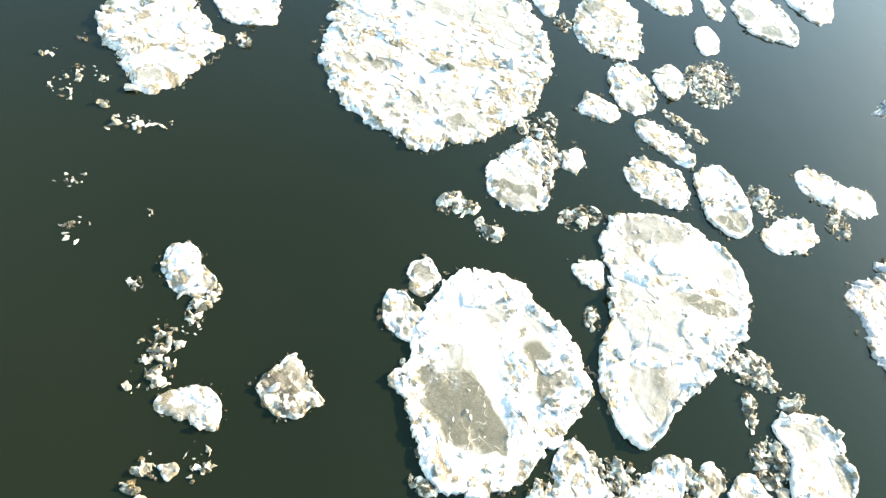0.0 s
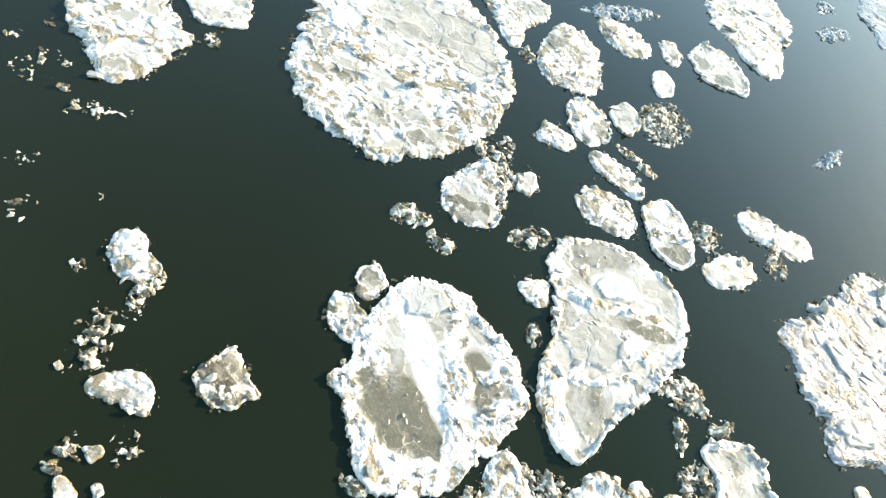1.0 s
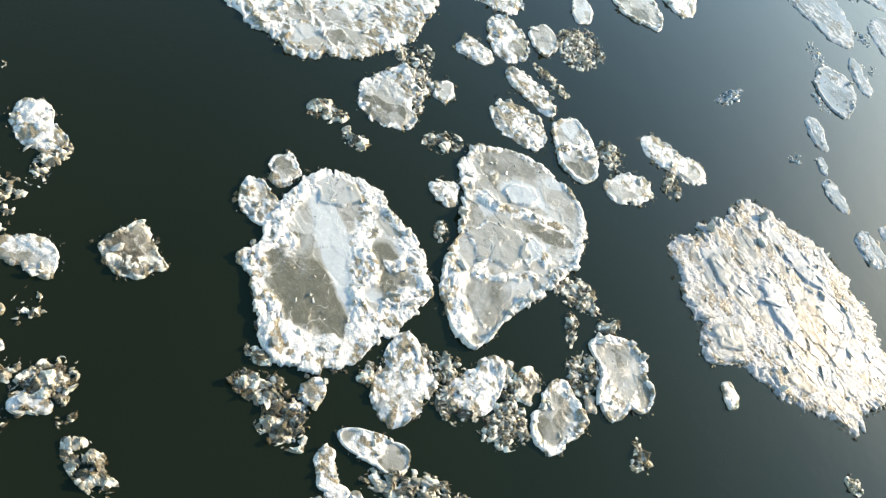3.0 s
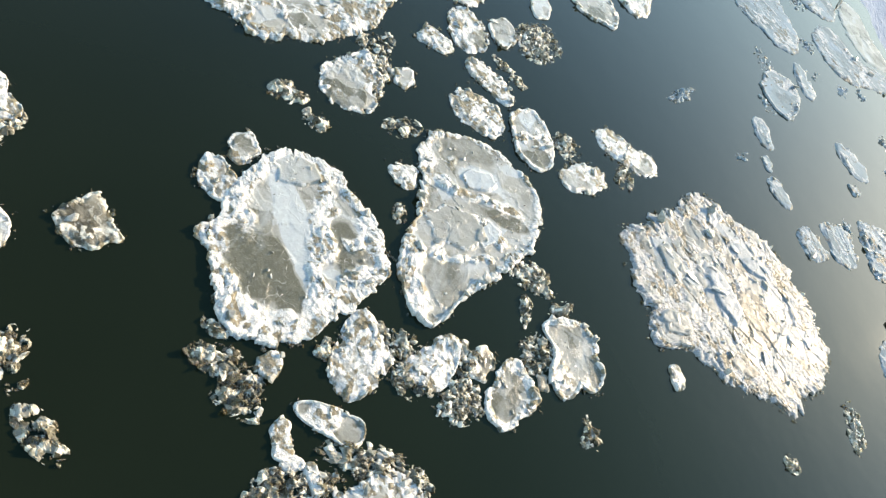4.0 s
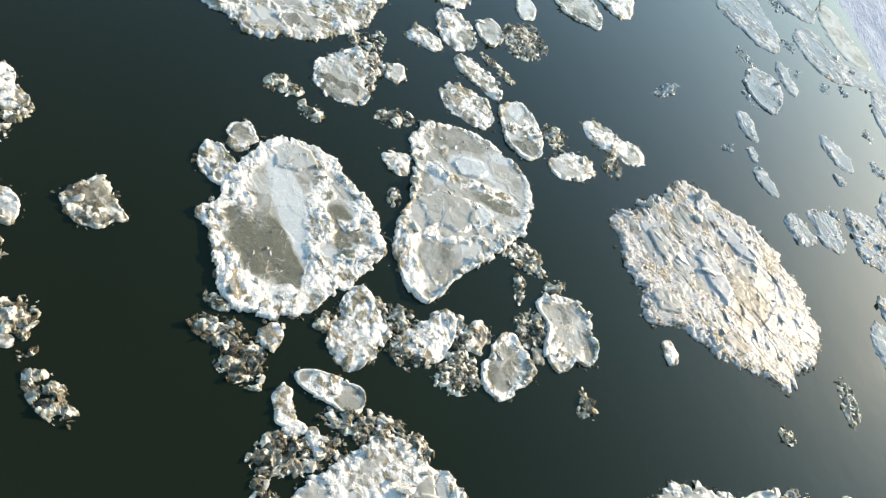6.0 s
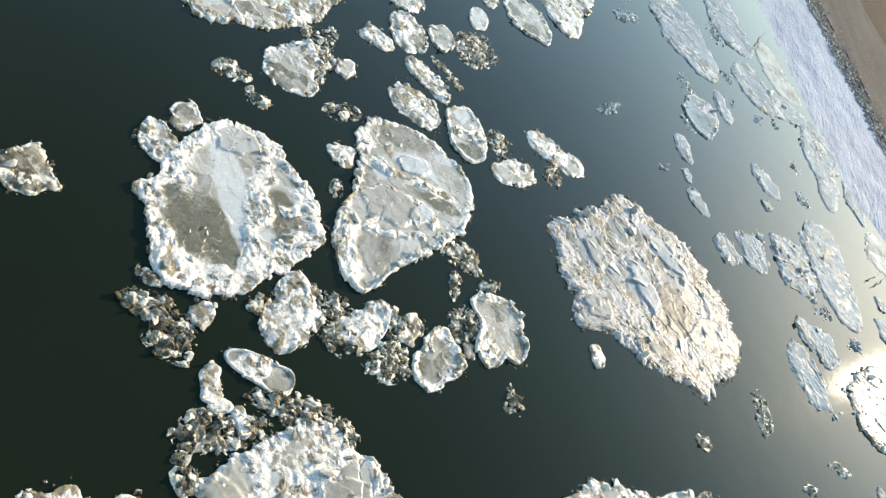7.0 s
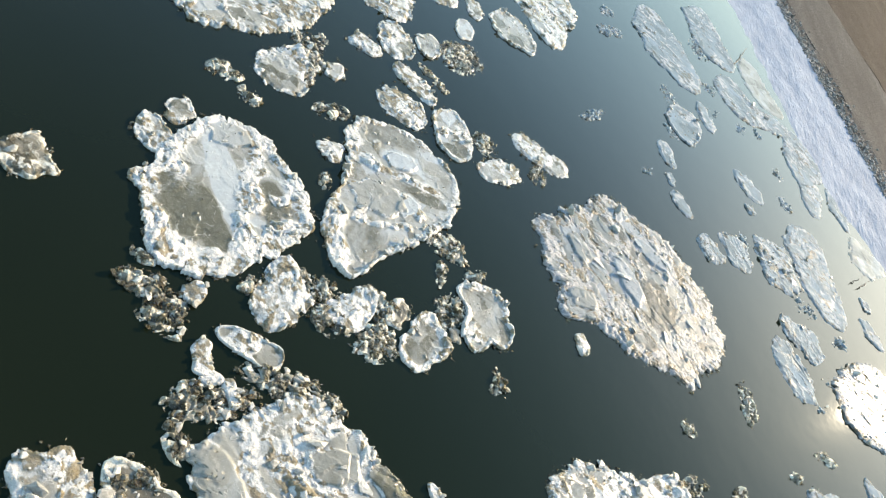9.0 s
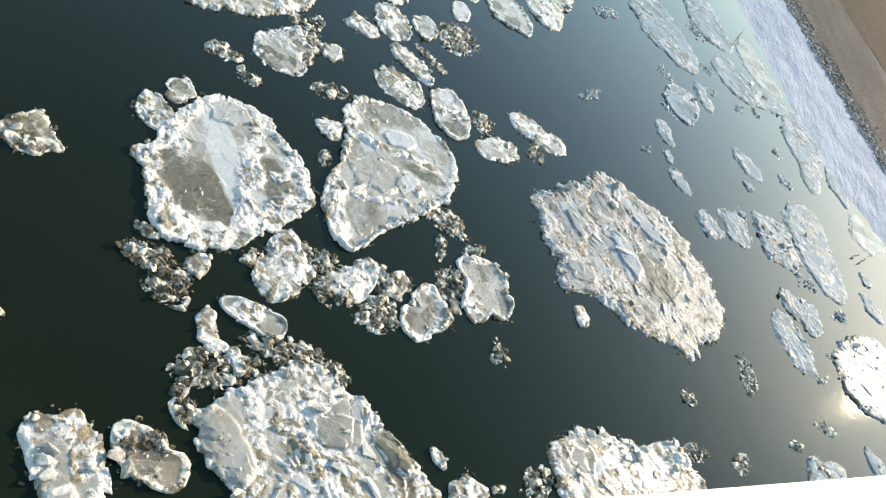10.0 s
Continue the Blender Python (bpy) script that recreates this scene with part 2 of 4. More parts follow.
def disc(n):
    """Even triangles on a unit disc of n rings: ring share, angle, faces."""
    if n not in DISCS:
        rho, theta, faces = [np.zeros(1)], [np.zeros(1)], []
        start = lambda i: 0 if i == 0 else 1 + 3 * i * (i - 1)
        for i in range(1, n + 1):
            k = np.arange(6 * i)
            rho.append(np.full(6 * i, i / n))
            theta.append(2 * np.pi * k / (6 * i))
            side, j = k // i, k % i
            a, b = start(i) + k, start(i) + (k + 1) % (6 * i)
            inner = max(1, 6 * (i - 1))
            c = start(i - 1) + (side * (i - 1) + j) % inner
            faces.append(np.stack([a, b, c], 1))
            keep = j < i - 1
            d = start(i - 1) + (side * (i - 1) + j + 1) % inner
            faces.append(np.stack([c, b, d], 1)[keep])
        DISCS[n] = np.concatenate(rho), np.concatenate(theta), np.concatenate(faces)
    return DISCS[n]


def mesh_from(name, verts, faces, material, rubble=None, smooth=False, tone=None, plate=None):
    me = bpy.data.meshes.new(name)
    nv, nf = len(verts), len(faces)
    me.vertices.add(nv)
    me.vertices.foreach_set("co", np.asarray(verts, np.float32).ravel())
    k = faces.shape[1]
    me.loops.add(nf * k)
    me.loops.foreach_set("vertex_index", faces.astype(np.int32).ravel())
    me.polygons.add(nf)
    me.polygons.foreach_set("loop_start", np.arange(0, nf * k, k, dtype=np.int32))
    me.update(calc_edges=True)
    me.polygons.foreach_set("use_smooth", np.full(nf, smooth))
    if rubble is not None:
        at = me.attributes.new("rubble", "FLOAT", "POINT")
        at.data.foreach_set("value", rubble.astype(np.float32))
    if tone is not None:
        at = me.attributes.new("tone", "FLOAT", "POINT")
        at.data.foreach_set("value", tone.astype(np.float32))
    if plate is not None:
        at = me.attributes.new("plate", "FLOAT", "POINT")
        at.data.foreach_set("value", plate.astype(np.float32))
    me.materials.append(material)
    me.validate()
    return me


def part(name, data, parent, m=None, label=""):
    ob = new(name, data)
    ob.parent = parent
    if m is not None:
        ob.matrix_basis = m
    if label:
        tagged(ob, label)
    return ob


def hull_mesh(name, rng, points, flat, material):
    bm = bmesh.new()
    for _ in range(points):
        v = Vector((rng.gauss(0, 1), rng.gauss(0, 1), rng.gauss(0, 1))).normalized() * rng.uniform(0.75, 1.0)
        bm.verts.new((v.x, v.y * rng.uniform(0.6, 1.0), v.z * flat))
    res = bmesh.ops.convex_hull(bm, input=list(bm.verts))
    loose = [v for v in bm.verts if not v.link_faces]
    bmesh.ops.delete(bm, geom=loose, context="VERTS")
    bmesh.ops.recalc_face_normals(bm, faces=list(bm.faces))
    me = bpy.data.meshes.new(name)
    bm.to_mesh(me)
    bm.free()
    me.materials.append(material)
    return me


shape_rng = random.Random(7)
CHUNKS = [hull_mesh("ice_chunk", shape_rng, 13, shape_rng.uniform(0.28, 0.7), CHUNK) for _ in range(16)]
SLABS = [hull_mesh("ice_slab", shape_rng, 11, shape_rng.uniform(0.07, 0.12), SLAB) for _ in range(12)]
LUMPS = [hull_mesh("lump", shape_rng, 14, shape_rng.uniform(0.45, 0.85), LUMP) for _ in range(16)]
STONES = [hull_mesh("stone", shape_rng, 14, shape_rng.uniform(0.55, 0.8), STONE) for _ in range(12)]


# ---- water ----
def grid_sheet(name, xs, ys, height, material):
    gx, gy = np.meshgrid(xs, ys)
    verts = np.stack([gx.ravel(), gy.ravel(), height(gx, gy).ravel()], 1)
    nx = len(xs)
    i = (np.arange(len(ys) - 1)[:, None] * nx + np.arange(nx - 1)).ravel()
    return mesh_from(name, verts, np.stack([i, i + 1, i + nx + 1, i + nx], 1), material, smooth=True)


water = new("water", grid_sheet("water", np.linspace(-1500, 1500, 9), np.linspace(-1500, 1500, 9), lambda x, y: 0 * x, WATER))
tagged(water, "dark green river water with faint sky reflections", "water", kind="structure")


# ---- far bank ----
EDGES = [  # x at y = 36, slope beyond y = 24, height: foot of the snow, head of the snow, stones, gravel track, grass
    (16.1, -0.285, -0.1), (16.9, -0.285, 0.0), (21.85, -0.243, 0.5), (23.2, -0.24, 0.6), (25.3, -0.16, 0.65), (29.4, -0.2, 0.75), (34.0, -0.2, 0.95), (60.0, -0.1, 1.8), (1500.0, 0.0, 30.0)]


def bank_x(k, y):
    x0, slope, _ = EDGES[k]
    far = np.clip(y, 24, None)
    near = np.clip(y, None, 24) - 24
    return x0 + slope * (np.clip(far, None, 120) - 36) - 0.62 * near


def bank_strip(name, k0, k1, steps, material, rough, label, size=0.9):
    ys = np.concatenate([np.linspace(-60, 8, 20), np.linspace(8.4, 75, 230), np.linspace(78, 1500, 30)])
    s = np.linspace(0, 1, steps)
    Y, S = np.meshgrid(ys, s, indexing="ij")
    X = bank_x(k0, Y) * (1 - S) + bank_x(k1, Y) * S
    Z = EDGES[k0][2] * (1 - S) + EDGES[k1][2] * S
    wob = value_noise(X, Y, size, 31 + k0, 4) - 0.5
    X = X + 0.5 * (value_noise(X, Y, 2.3, 77, 3) - 0.5)
    Z = Z + rough * wob
    n = steps
    i = (np.arange(len(ys) - 1)[:, None] * n + np.arange(n - 1)).ravel()
    verts = np.stack([X.ravel(), Y.ravel(), Z.ravel()], 1)
    ob = new(name, mesh_from(name, verts, np.stack([i, i + 1, i + n + 1, i + n], 1), material, smooth=True))
    return tagged(ob, label, "bank", kind="structure")


bank_snow = bank_strip("bank_snow", 0, 2, 28, SNOW, 0.11, "snow on the sloping river bank, bluish shade put into its colour")
bank_stones = bank_strip("bank_stones", 2, 3, 10, GRAVEL, 0.12, "grey rubble strip along the top of the snowy bank")
track = bank_strip("track", 3, 5, 10, GRAVEL, 0.05, "grey gravel track running along the river bank", 3.0)
ground = bank_strip("ground", 5, 8, 40, GRASS, 0.10, "brown dry grass ground behind the bank", 4.0)


# ---- drift ice ----
def ridge_mask(x, y, ridges):
    m = np.zeros(x.shape)
    for x0, y0, x1, y1, w in ridges:
        dx, dy = x1 - x0, y1 - y0
        f = np.clip(((x - x0) * dx + (y - y0) * dy) / (dx * dx + dy * dy), 0, 1)
        d = np.hypot(x - x0 - f * dx, y - y0 - f * dy)
        m = np.maximum(m, np.clip(1.6 - d / w, 0, 1))
    return m


LABELS = {
    "rubble": "broad white ice floe crusted with jagged frozen rubble",
    "pan": "grey ice pan with a raised white rubble rim",
    "lumpy": "lumpy white ice floe adrift on dark water",
    "thin": "thin flat bluish ice floe with a crumbled edge",
    "slush": "brownish half-sunk slush ice floe",
    "young": "thin smooth pale ice sheet along the bank"}


def fringe(ob, radii, nr, count):
    """Wet glassy crumbs along the floe's waterline, too small to pick apart."""
    verts, faces, start = [], [], 0
    ang = nr.uniform(0, 2 * np.pi, count)
    ang = np.where(np.sin(3 * ang + nr.uniform(0, 6)) > -0.3, ang, nr.uniform(0, 2 * np.pi, count))
    out = periodic(radii, ang) + np.abs(nr.normal(0, 0.07, count)) - 0.03
    for a, r in zip(ang, out):
        me = LUMPS[nr.randint(len(LUMPS))]
        co = np.array([v.co[:] for v in me.vertices]) * min(0.075, 0.016 + nr.exponential(0.018))
        t = nr.uniform(0, 6.28)
        c, n = math.cos(t), math.sin(t)
        verts.append(np.stack([co[:, 0] * c - co[:, 1] * n + r * math.cos(a), co[:, 0] * n + co[:, 1] * c + r * math.sin(a), co[:, 2] + nr.uniform(-0.01, 0.015)], 1))
        faces += [[start + v for v in p.vertices] for p in me.polygons if len(p.vertices) == 3]
        start += len(co)
    tagged(part("fringe", mesh_from("fringe", np.concatenate(verts), np.array(faces), LUMP), ob), "brownish glassy crumbs along the waterline")["kind"] = "stuff"


def floe(kind, centre, radii, seed, label="", ridges=(), clears=(), rim=0.3, cell=0.02, chunks=None, lift=1.0, cover=0.46, ice=None, tints=(), slabs=(), grain=None):
    """One drifting floe: outline from its radii, relief from piled shards, loose chunks frozen on top."""
    rng = random.Random(seed)
    grain = grain if grain is not None else 0.9 if kind == "thin" else 0.3
    mean = sum(radii) / len(radii)
    far = math.hypot(centre[0] - 2, centre[1] + 2)
    spacing = max(cell, far * 0.0018)
    n = int(max(8, min(125, mean / spacing)))
    rho, theta, faces = disc(n)
    nr = np.random.RandomState(seed)
    jit = (rho < 0.999) * (rho > 0)
    rho = rho + jit * nr.uniform(-0.3, 0.3, rho.shape) / n
    theta = theta + jit * nr.uniform(-0.3, 0.3, rho.shape) / (np.maximum(rho, 0.02) * n)
    smooth = periodic(radii, theta) * (1.08 if kind == "thin" else 1.0)
    ex, ey = centre[0] + smooth * np.cos(theta), centre[1] + smooth * np.sin(theta)
    bite = 0.6 * (shards(ex, ey, 0.21, seed, 1.0)[0] - 0.5) + 0.7 * (shards(ex, ey, 0.36, seed + 6, 1.4)[0] - 0.5)
    if kind == "thin":
        bite = 1.6 * (value_noise(ex, ey, 1.0, seed + 4, 4) - 0.5)
    nib = shards(ex, ey, 0.06, seed + 3, 1.0)[0] - 0.5
    ragged = smooth + ({"rubble": 0.24, "thin": 0.36}.get(kind, 0.17) * bite + 0.05 * nib) * min(1.0, 0.12 + mean * 0.75)
    reach = rho * (smooth + (ragged - smooth) * rho**3)
    x, y = reach * np.cos(theta), reach * np.sin(theta)
    X, Y = x + centre[0], y + centre[1]
    lean = 2.4 + 0.5 * math.sin(seed * 1.7)
    along, across = X * math.cos(lean) + Y * math.sin(lean), Y * math.cos(lean) - X * math.sin(lean)
    wx = (1 - 0.28 * grain) * along + 0.30 * (value_noise(X, Y, 0.45, seed, 3) - 0.5)
    wy = (1 + 0.15 * grain) * across + 0.30 * (value_noise(X, Y, 0.45, seed + 50, 3) - 0.5)
    h1, g1, k1 = shards(wx, wy, 0.78 if kind == "rubble" else 0.55, seed + 1, 1.0)
    h2 = shards(wx, wy, 0.21, seed + 2, 1.7)[0]
    h3 = shards(wx, wy, 0.095, seed + 3, 2.0)[0]
    seam = np.clip(1.15 - g1 / 0.15, 0, 1)
    edge = (1 - rho) * smooth
    patch = value_noise(X, Y, 0.75, seed + 7, 3)
    hp, gp, kp = shards((1 - 0.4 * grain) * wx + 0.13 * h1, wy, 0.36, seed + 12, 1.2)
    plate = 0.62 * k1 + 0.38 * kp
    if kind == "rubble":
        gate = value_noise(X, Y, 0.5, seed + 21, 2)
        rub = np.clip(3.6 * (patch - cover), 0, 1)
        rub = np.maximum(rub, 0.95 * seam * np.clip(2.4 * gate - 0.35, 0, 1))
        rub = np.maximum(rub, 0.85 * np.clip(1.1 - gp / 0.16, 0, 1) * np.clip(3.0 * (1 - gate) - 0.9, 0, 1))
        rub = np.maximum(rub, np.clip(1.4 - edge / (0.10 + 0.30 * h2), 0, 1))
    elif kind == "pan":
        w = min(rim, mean * 0.42) * (0.3 + 1.4 * value_noise(X, Y, 0.45, seed + 11, 2))
        rub = np.clip(1.5 - edge / w, 0, 1)
        rub = np.maximum(rub, np.clip((patch - 0.60) * 5, 0, 0.8))
        rub = np.maximum(rub, 0.5 * seam * np.clip(3 * (value_noise(X, Y, 0.6, seed + 21, 2) - 0.5), 0, 1))
    elif kind == "lumpy":
        rub = np.clip(0.30 + 2.4 * (patch - 0.36), 0.08, 1) * np.clip(0.35 + h2, 0, 1)
        rub = np.maximum(rub, np.clip(1.2 - edge / (0.05 + 0.16 * h2), 0, 1))
    elif kind == "thin":
        rub = 0.75 * seam * np.clip(2.6 * value_noise(X, Y, 0.5, seed + 21, 2) - 0.5, 0, 1)
        rub = np.maximum(rub, np.clip(1.3 - edge / (0.05 + 0.10 * h2), 0, 0.9))
        rub = np.maximum(rub, 0.9 * np.clip(1.1 - gp / 0.20, 0, 1) * np.clip(3.2 * value_noise(X, Y, 0.6, seed + 22, 2) - 1.0, 0, 1))
        rub = np.maximum(rub, np.clip((patch - 0.55) * 4, 0, 0.7))
    elif kind == "slush":
        rub = np.clip(2.0 * (value_noise(X, Y, 0.25, seed + 7, 3) - 0.25), 0.03, 0.9)
    else:
        rub = np.clip((patch - 0.58) * 3, 0, 0.5)
    if ridges:
        rx = x + 0.42 * (value_noise(X, Y, 0.4, seed + 60, 3) - 0.5)
        ry = y + 0.42 * (value_noise(X, Y, 0.4, seed + 61, 3) - 0.5)
        rub = np.maximum(rub, ridge_mask(rx, ry, ridges) * np.clip(0.2 + 1.5 * value_noise(X, Y, 0.22, seed + 62, 2), 0, 1))
    for cx, cy, rx, ry in clears:
        d = np.hypot((x - cx) / rx, (y - cy) / ry) + 0.5 * (value_noise(X, Y, 0.3, seed + 4, 2) - 0.5)
        rub = rub * np.clip((d - 0.75) / 0.4, 0.0, 1)
    size = 0.68 * lift * (1.0 if far < 13 else 0.7) * (0.8 if kind == "thin" else 1.0) * min(1.0, 0.5 + 0.5 * mean)
    bend = 0.10 * (value_noise(X, Y, 0.16, seed + 70, 2) - 0.5)
    if kind in ("rubble", "thin"):
        ux, uy = (1 - 0.3 * grain) * wx + bend, (1 + 0.3 * grain) * wy - bend
    else:
        ux, uy = X + bend, Y - bend
    grow = 0.7 if grain > 0.5 else 0.9
    b1, q1 = lumps(ux, uy, 0.30 * grow, seed + 81)
    b2, q2 = lumps(ux, uy, 0.145 * grow, seed + 82)
    b3, q3 = lumps(ux, uy, 0.062, seed + 83)
    piled = np.clip(2.4 * value_noise(X, Y, 0.7, seed + 33, 3) - 0.5, 0.25, 1.3)
    relief = 0.03 * h1 + piled * (np.maximum((0.14 if kind == "rubble" else 0.115) * b1 * np.clip(2.2 * rub - 0.7, 0, 1), 0.075 * b2) + 0.028 * b3 + (0.030 * h3 if kind == "rubble" else 0.012 * h3))
    flat = (0.050 if kind == "rubble" else 0.02) * h1 + (0.030 if kind == "rubble" else 0.010) * hp + 0.008 * (value_noise(X, Y, 0.2, seed + 8, 3) - 0.5)
    for cx, cy, rx, ry, turn, value in tints:
        c, t = math.cos(radians(turn)), math.sin(radians(turn))
        p, q = (x - cx) * c + (y - cy) * t, (y - cy) * c - (x - cx) * t
        d = np.hypot(p / rx, q / ry) + 0.45 * (value_noise(X, Y, 0.35, seed + 90, 3) - 0.5)
        plate = plate + (value - plate) * np.clip((1.1 - d) / 0.3, 0, 1)
    for cx, cy, length, width, turn, value in slabs:
        c, t = math.cos(radians(turn)), math.sin(radians(turn))
        p, q = ((x - cx) * c + (y - cy) * t) / (0.5 * length), ((y - cy) * c - (x - cx) * t) / (0.5 * width)
        p, q = p + 0.35 * (value_noise(X, Y, 0.3, seed + 93, 3) - 0.5), q + 0.35 * (value_noise(X, Y, 0.3, seed + 94, 3) - 0.5)
        d = np.maximum(np.maximum(np.abs(p + 0.25 * q), np.abs(q)), 0.72 * np.abs(p - q))
        inside = np.clip((1.0 - d) / 0.05, 0, 1)
        border = np.clip(1 - np.abs(d - 0.95) / 0.13, 0, 1) * np.clip(2.5 * value_noise(X, Y, 0.2, seed + 95, 2) - 0.6, 0, 1)
        rub = np.maximum(rub * (1 - 0.9 * inside), 0.75 * border)
        plate = plate + (value - plate) * inside
        flat = flat + 0.04 * inside * (1 + 0.4 * p)
    base = 0.012 if kind in ("young", "slush") else 0.025
    z = base + size * rub * relief + (1 - rub) * flat
    if kind != "pan":
        z = z - (0.10 if kind == "slush" else 0.07) * np.clip(1.1 - edge / min(0.2, 0.3 * mean), 0, 1) * np.clip(2.2 * value_noise(X, Y, 0.14, seed + 40, 2) - 0.45, 0, 1)
    z = np.where(rho > 0.999, -0.08, z)
    mat = ice or {"slush": SLUSH, "young": NILAS, "thin": THIN}.get(kind, ICE)
    ob = new("ice_floe", mesh_from("ice_floe", np.stack([x, y, z], 1), faces, mat, rub, True, plate=plate, tone=(0.35 * q1 + 0.40 * q2 + 0.25 * q3) * {"lumpy": 0.95, "rubble": 0.92, "pan": 1.1}.get(kind, 1.0)))
    ob.location = (centre[0], centre[1], 0)
    tagged(ob, label or ("tiny " if mean < 0.3 else "") + LABELS[kind], "ice floe", "drift ice on the river")
    if far < 17 and kind in ("rubble", "pan", "lumpy") and mean > 0.3:
        fringe(ob, radii, nr, int(46 * mean))
    want = chunks if chunks is not None else int({"rubble": 34, "pan": 20, "lumpy": 26, "thin": 5, "slush": 60, "young": 0}[kind] * mean**1.3 * (1 if far < 18 else 0.5)) + (3 if kind != "young" else 0)
    spots = np.nonzero((rub > 0.55) & (rho < 0.985))[0]
    if kind == "rubble" and mean > 0.5:
        inner = np.nonzero(rho < 0.68)[0]
        for k in nr.choice(inner, int(3.5 * mean**1.5)):
            s = rng.uniform(0.08, 0.22) * min(1.0, 0.4 + 0.4 * mean)
            m = Matrix.LocRotScale((x[k], y[k], z[k] + 0.02), Euler((rng.gauss(0, 0.09), rng.gauss(0, 0.09), lean + rng.gauss(0, 0.5))), (1.5 * s, s * 0.8, s))
            part("ice_slab", rng.choice(SLABS), ob, m)
    if kind in ("pan", "rubble") and mean > 0.45:
        for k in nr.choice(np.nonzero(rho < 0.95)[0], min(120, int(34 * mean**1.5))):
            s = min(0.06, 0.012 + rng.expovariate(1 / 0.012))
            m = Matrix.LocRotScale((x[k], y[k], z[k] + 0.2 * s), Euler((rng.gauss(0, 0.4), rng.gauss(0, 0.4), rng.uniform(0, 6.28))), (s * rng.uniform(1.0, 2.4), s, s))
            part("ice_chunk", rng.choice(CHUNKS), ob, m)
    if len(spots):
        for k in nr.choice(spots, min(want, 130)):
            s = min(0.17, 0.028 + rng.expovariate(1 / 0.032)) * (0.6 + 0.4 * min(1.0, mean))
            turn = Euler((rng.gauss(0, 0.5), rng.gauss(0, 0.5), rng.uniform(0, 6.28)))
            m = Matrix.LocRotScale((x[k], y[k], z[k] + 0.2 * s), turn, (s * rng.uniform(0.8, 1.7), s, s))
            part("ice_chunk", rng.choice(LUMPS if kind == "slush" else CHUNKS), ob, m)
    return ob


def brash(cx, cy, a, b, degrees, seed, label="loose cluster of small brownish brash ice lumps on the water", sunk=0.0):
    """Loose crumbs of ice drifting together, thicker towards the middle."""
    rng = random.Random(seed)
    near = math.hypot(cx - 2, cy + 2) < 19
    ob = new("brash_ice")
    ob.location = (cx, cy, 0)
    tagged(ob, label, "brash ice", "brash ice on the river")
    c, s = math.cos(radians(degrees)), math.sin(radians(degrees))
    rho, theta, faces = disc(int(max(8, min(60, (a + b) / 2 / max(0.017, math.hypot(cx - 2, cy + 2) * 0.0014)))))
    u, v = 1.15 * a * rho * np.cos(theta), 1.15 * b * rho * np.sin(theta)
    x, y = u * c - v * s, u * s + v * c
    X, Y = x + cx, y + cy
    big, _, kb = shards(X, Y, 0.19, seed, 1.8)
    small, _, ks = shards(X + 0.03 * big, Y, 0.085, seed + 1, 2.2)
    lie = value_noise(X, Y, 0.22, seed + 2, 3)
    z = 0.075 * big + 0.05 * small + 0.14 * lie - 0.092 - sunk - 0.065 * rho**2
    rub = np.clip(2.4 * (value_noise(X, Y, 0.1, seed + 3, 2) - 0.35), 0, 1)
    part("slush_bed", mesh_from("slush_bed", np.stack([x, y, np.where(rho > 0.999, -0.1, z)], 1), faces, SLUSH if near else THIN, rub, False, 0.4 * kb + 0.6 * ks, kb), ob)
    for _ in range(int(max(6, min(80, a * b * (190 if near else 130) * (1 - 9 * sunk))))):
        r, t = math.sqrt(rng.random()) * rng.uniform(0.8, 1.12), rng.uniform(0, 6.283)
        u, v = a * r * math.cos(t), b * r * math.sin(t)
        k = min(0.11, 0.026 + rng.expovariate(1 / 0.028)) * (1 - 6 * sunk)
        m = Matrix.LocRotScale((u * c - v * s, u * s + v * c, k * rng.uniform(-0.1, 0.3) - 0.4 * sunk), Euler((rng.gauss(0, 0.4), rng.gauss(0, 0.4), rng.uniform(0, 6.28))),
                               (k * rng.uniform(0.9, 1.8), k, k if near else 0.25 * k))
        part("lump", rng.choice(LUMPS if near and rng.random() < 0.8 else CHUNKS), ob, m)
    return ob


floe("rubble", (-1.94, 12.63), [2.58, 2.65, 2.59, 2.60, 2.67, 2.85, 3.03, 3.29, 3.33, 3.37, 3.05, 2.87, 2.66, 2.55, 2.41, 2.39, 2.50, 2.73, 2.81, 3.05, 3.15, 3.21, 3.37, 3.05, 3.00, 2.77, 2.75, 2.65], 1, label="very broad round white ice floe crusted with frozen rubble", clears=[(-0.35, 0.92, 0.8, 0.5), (1.53, 0.99, 0.5, 0.6), (0.42, 1.56, 1.5, 0.75)], cover=0.40, tints=[(0.42, 1.56, 1.6, 0.9, 0, 0.42), (-1.9, 0.2, 0.6, 0.5, 0, 1.0)])
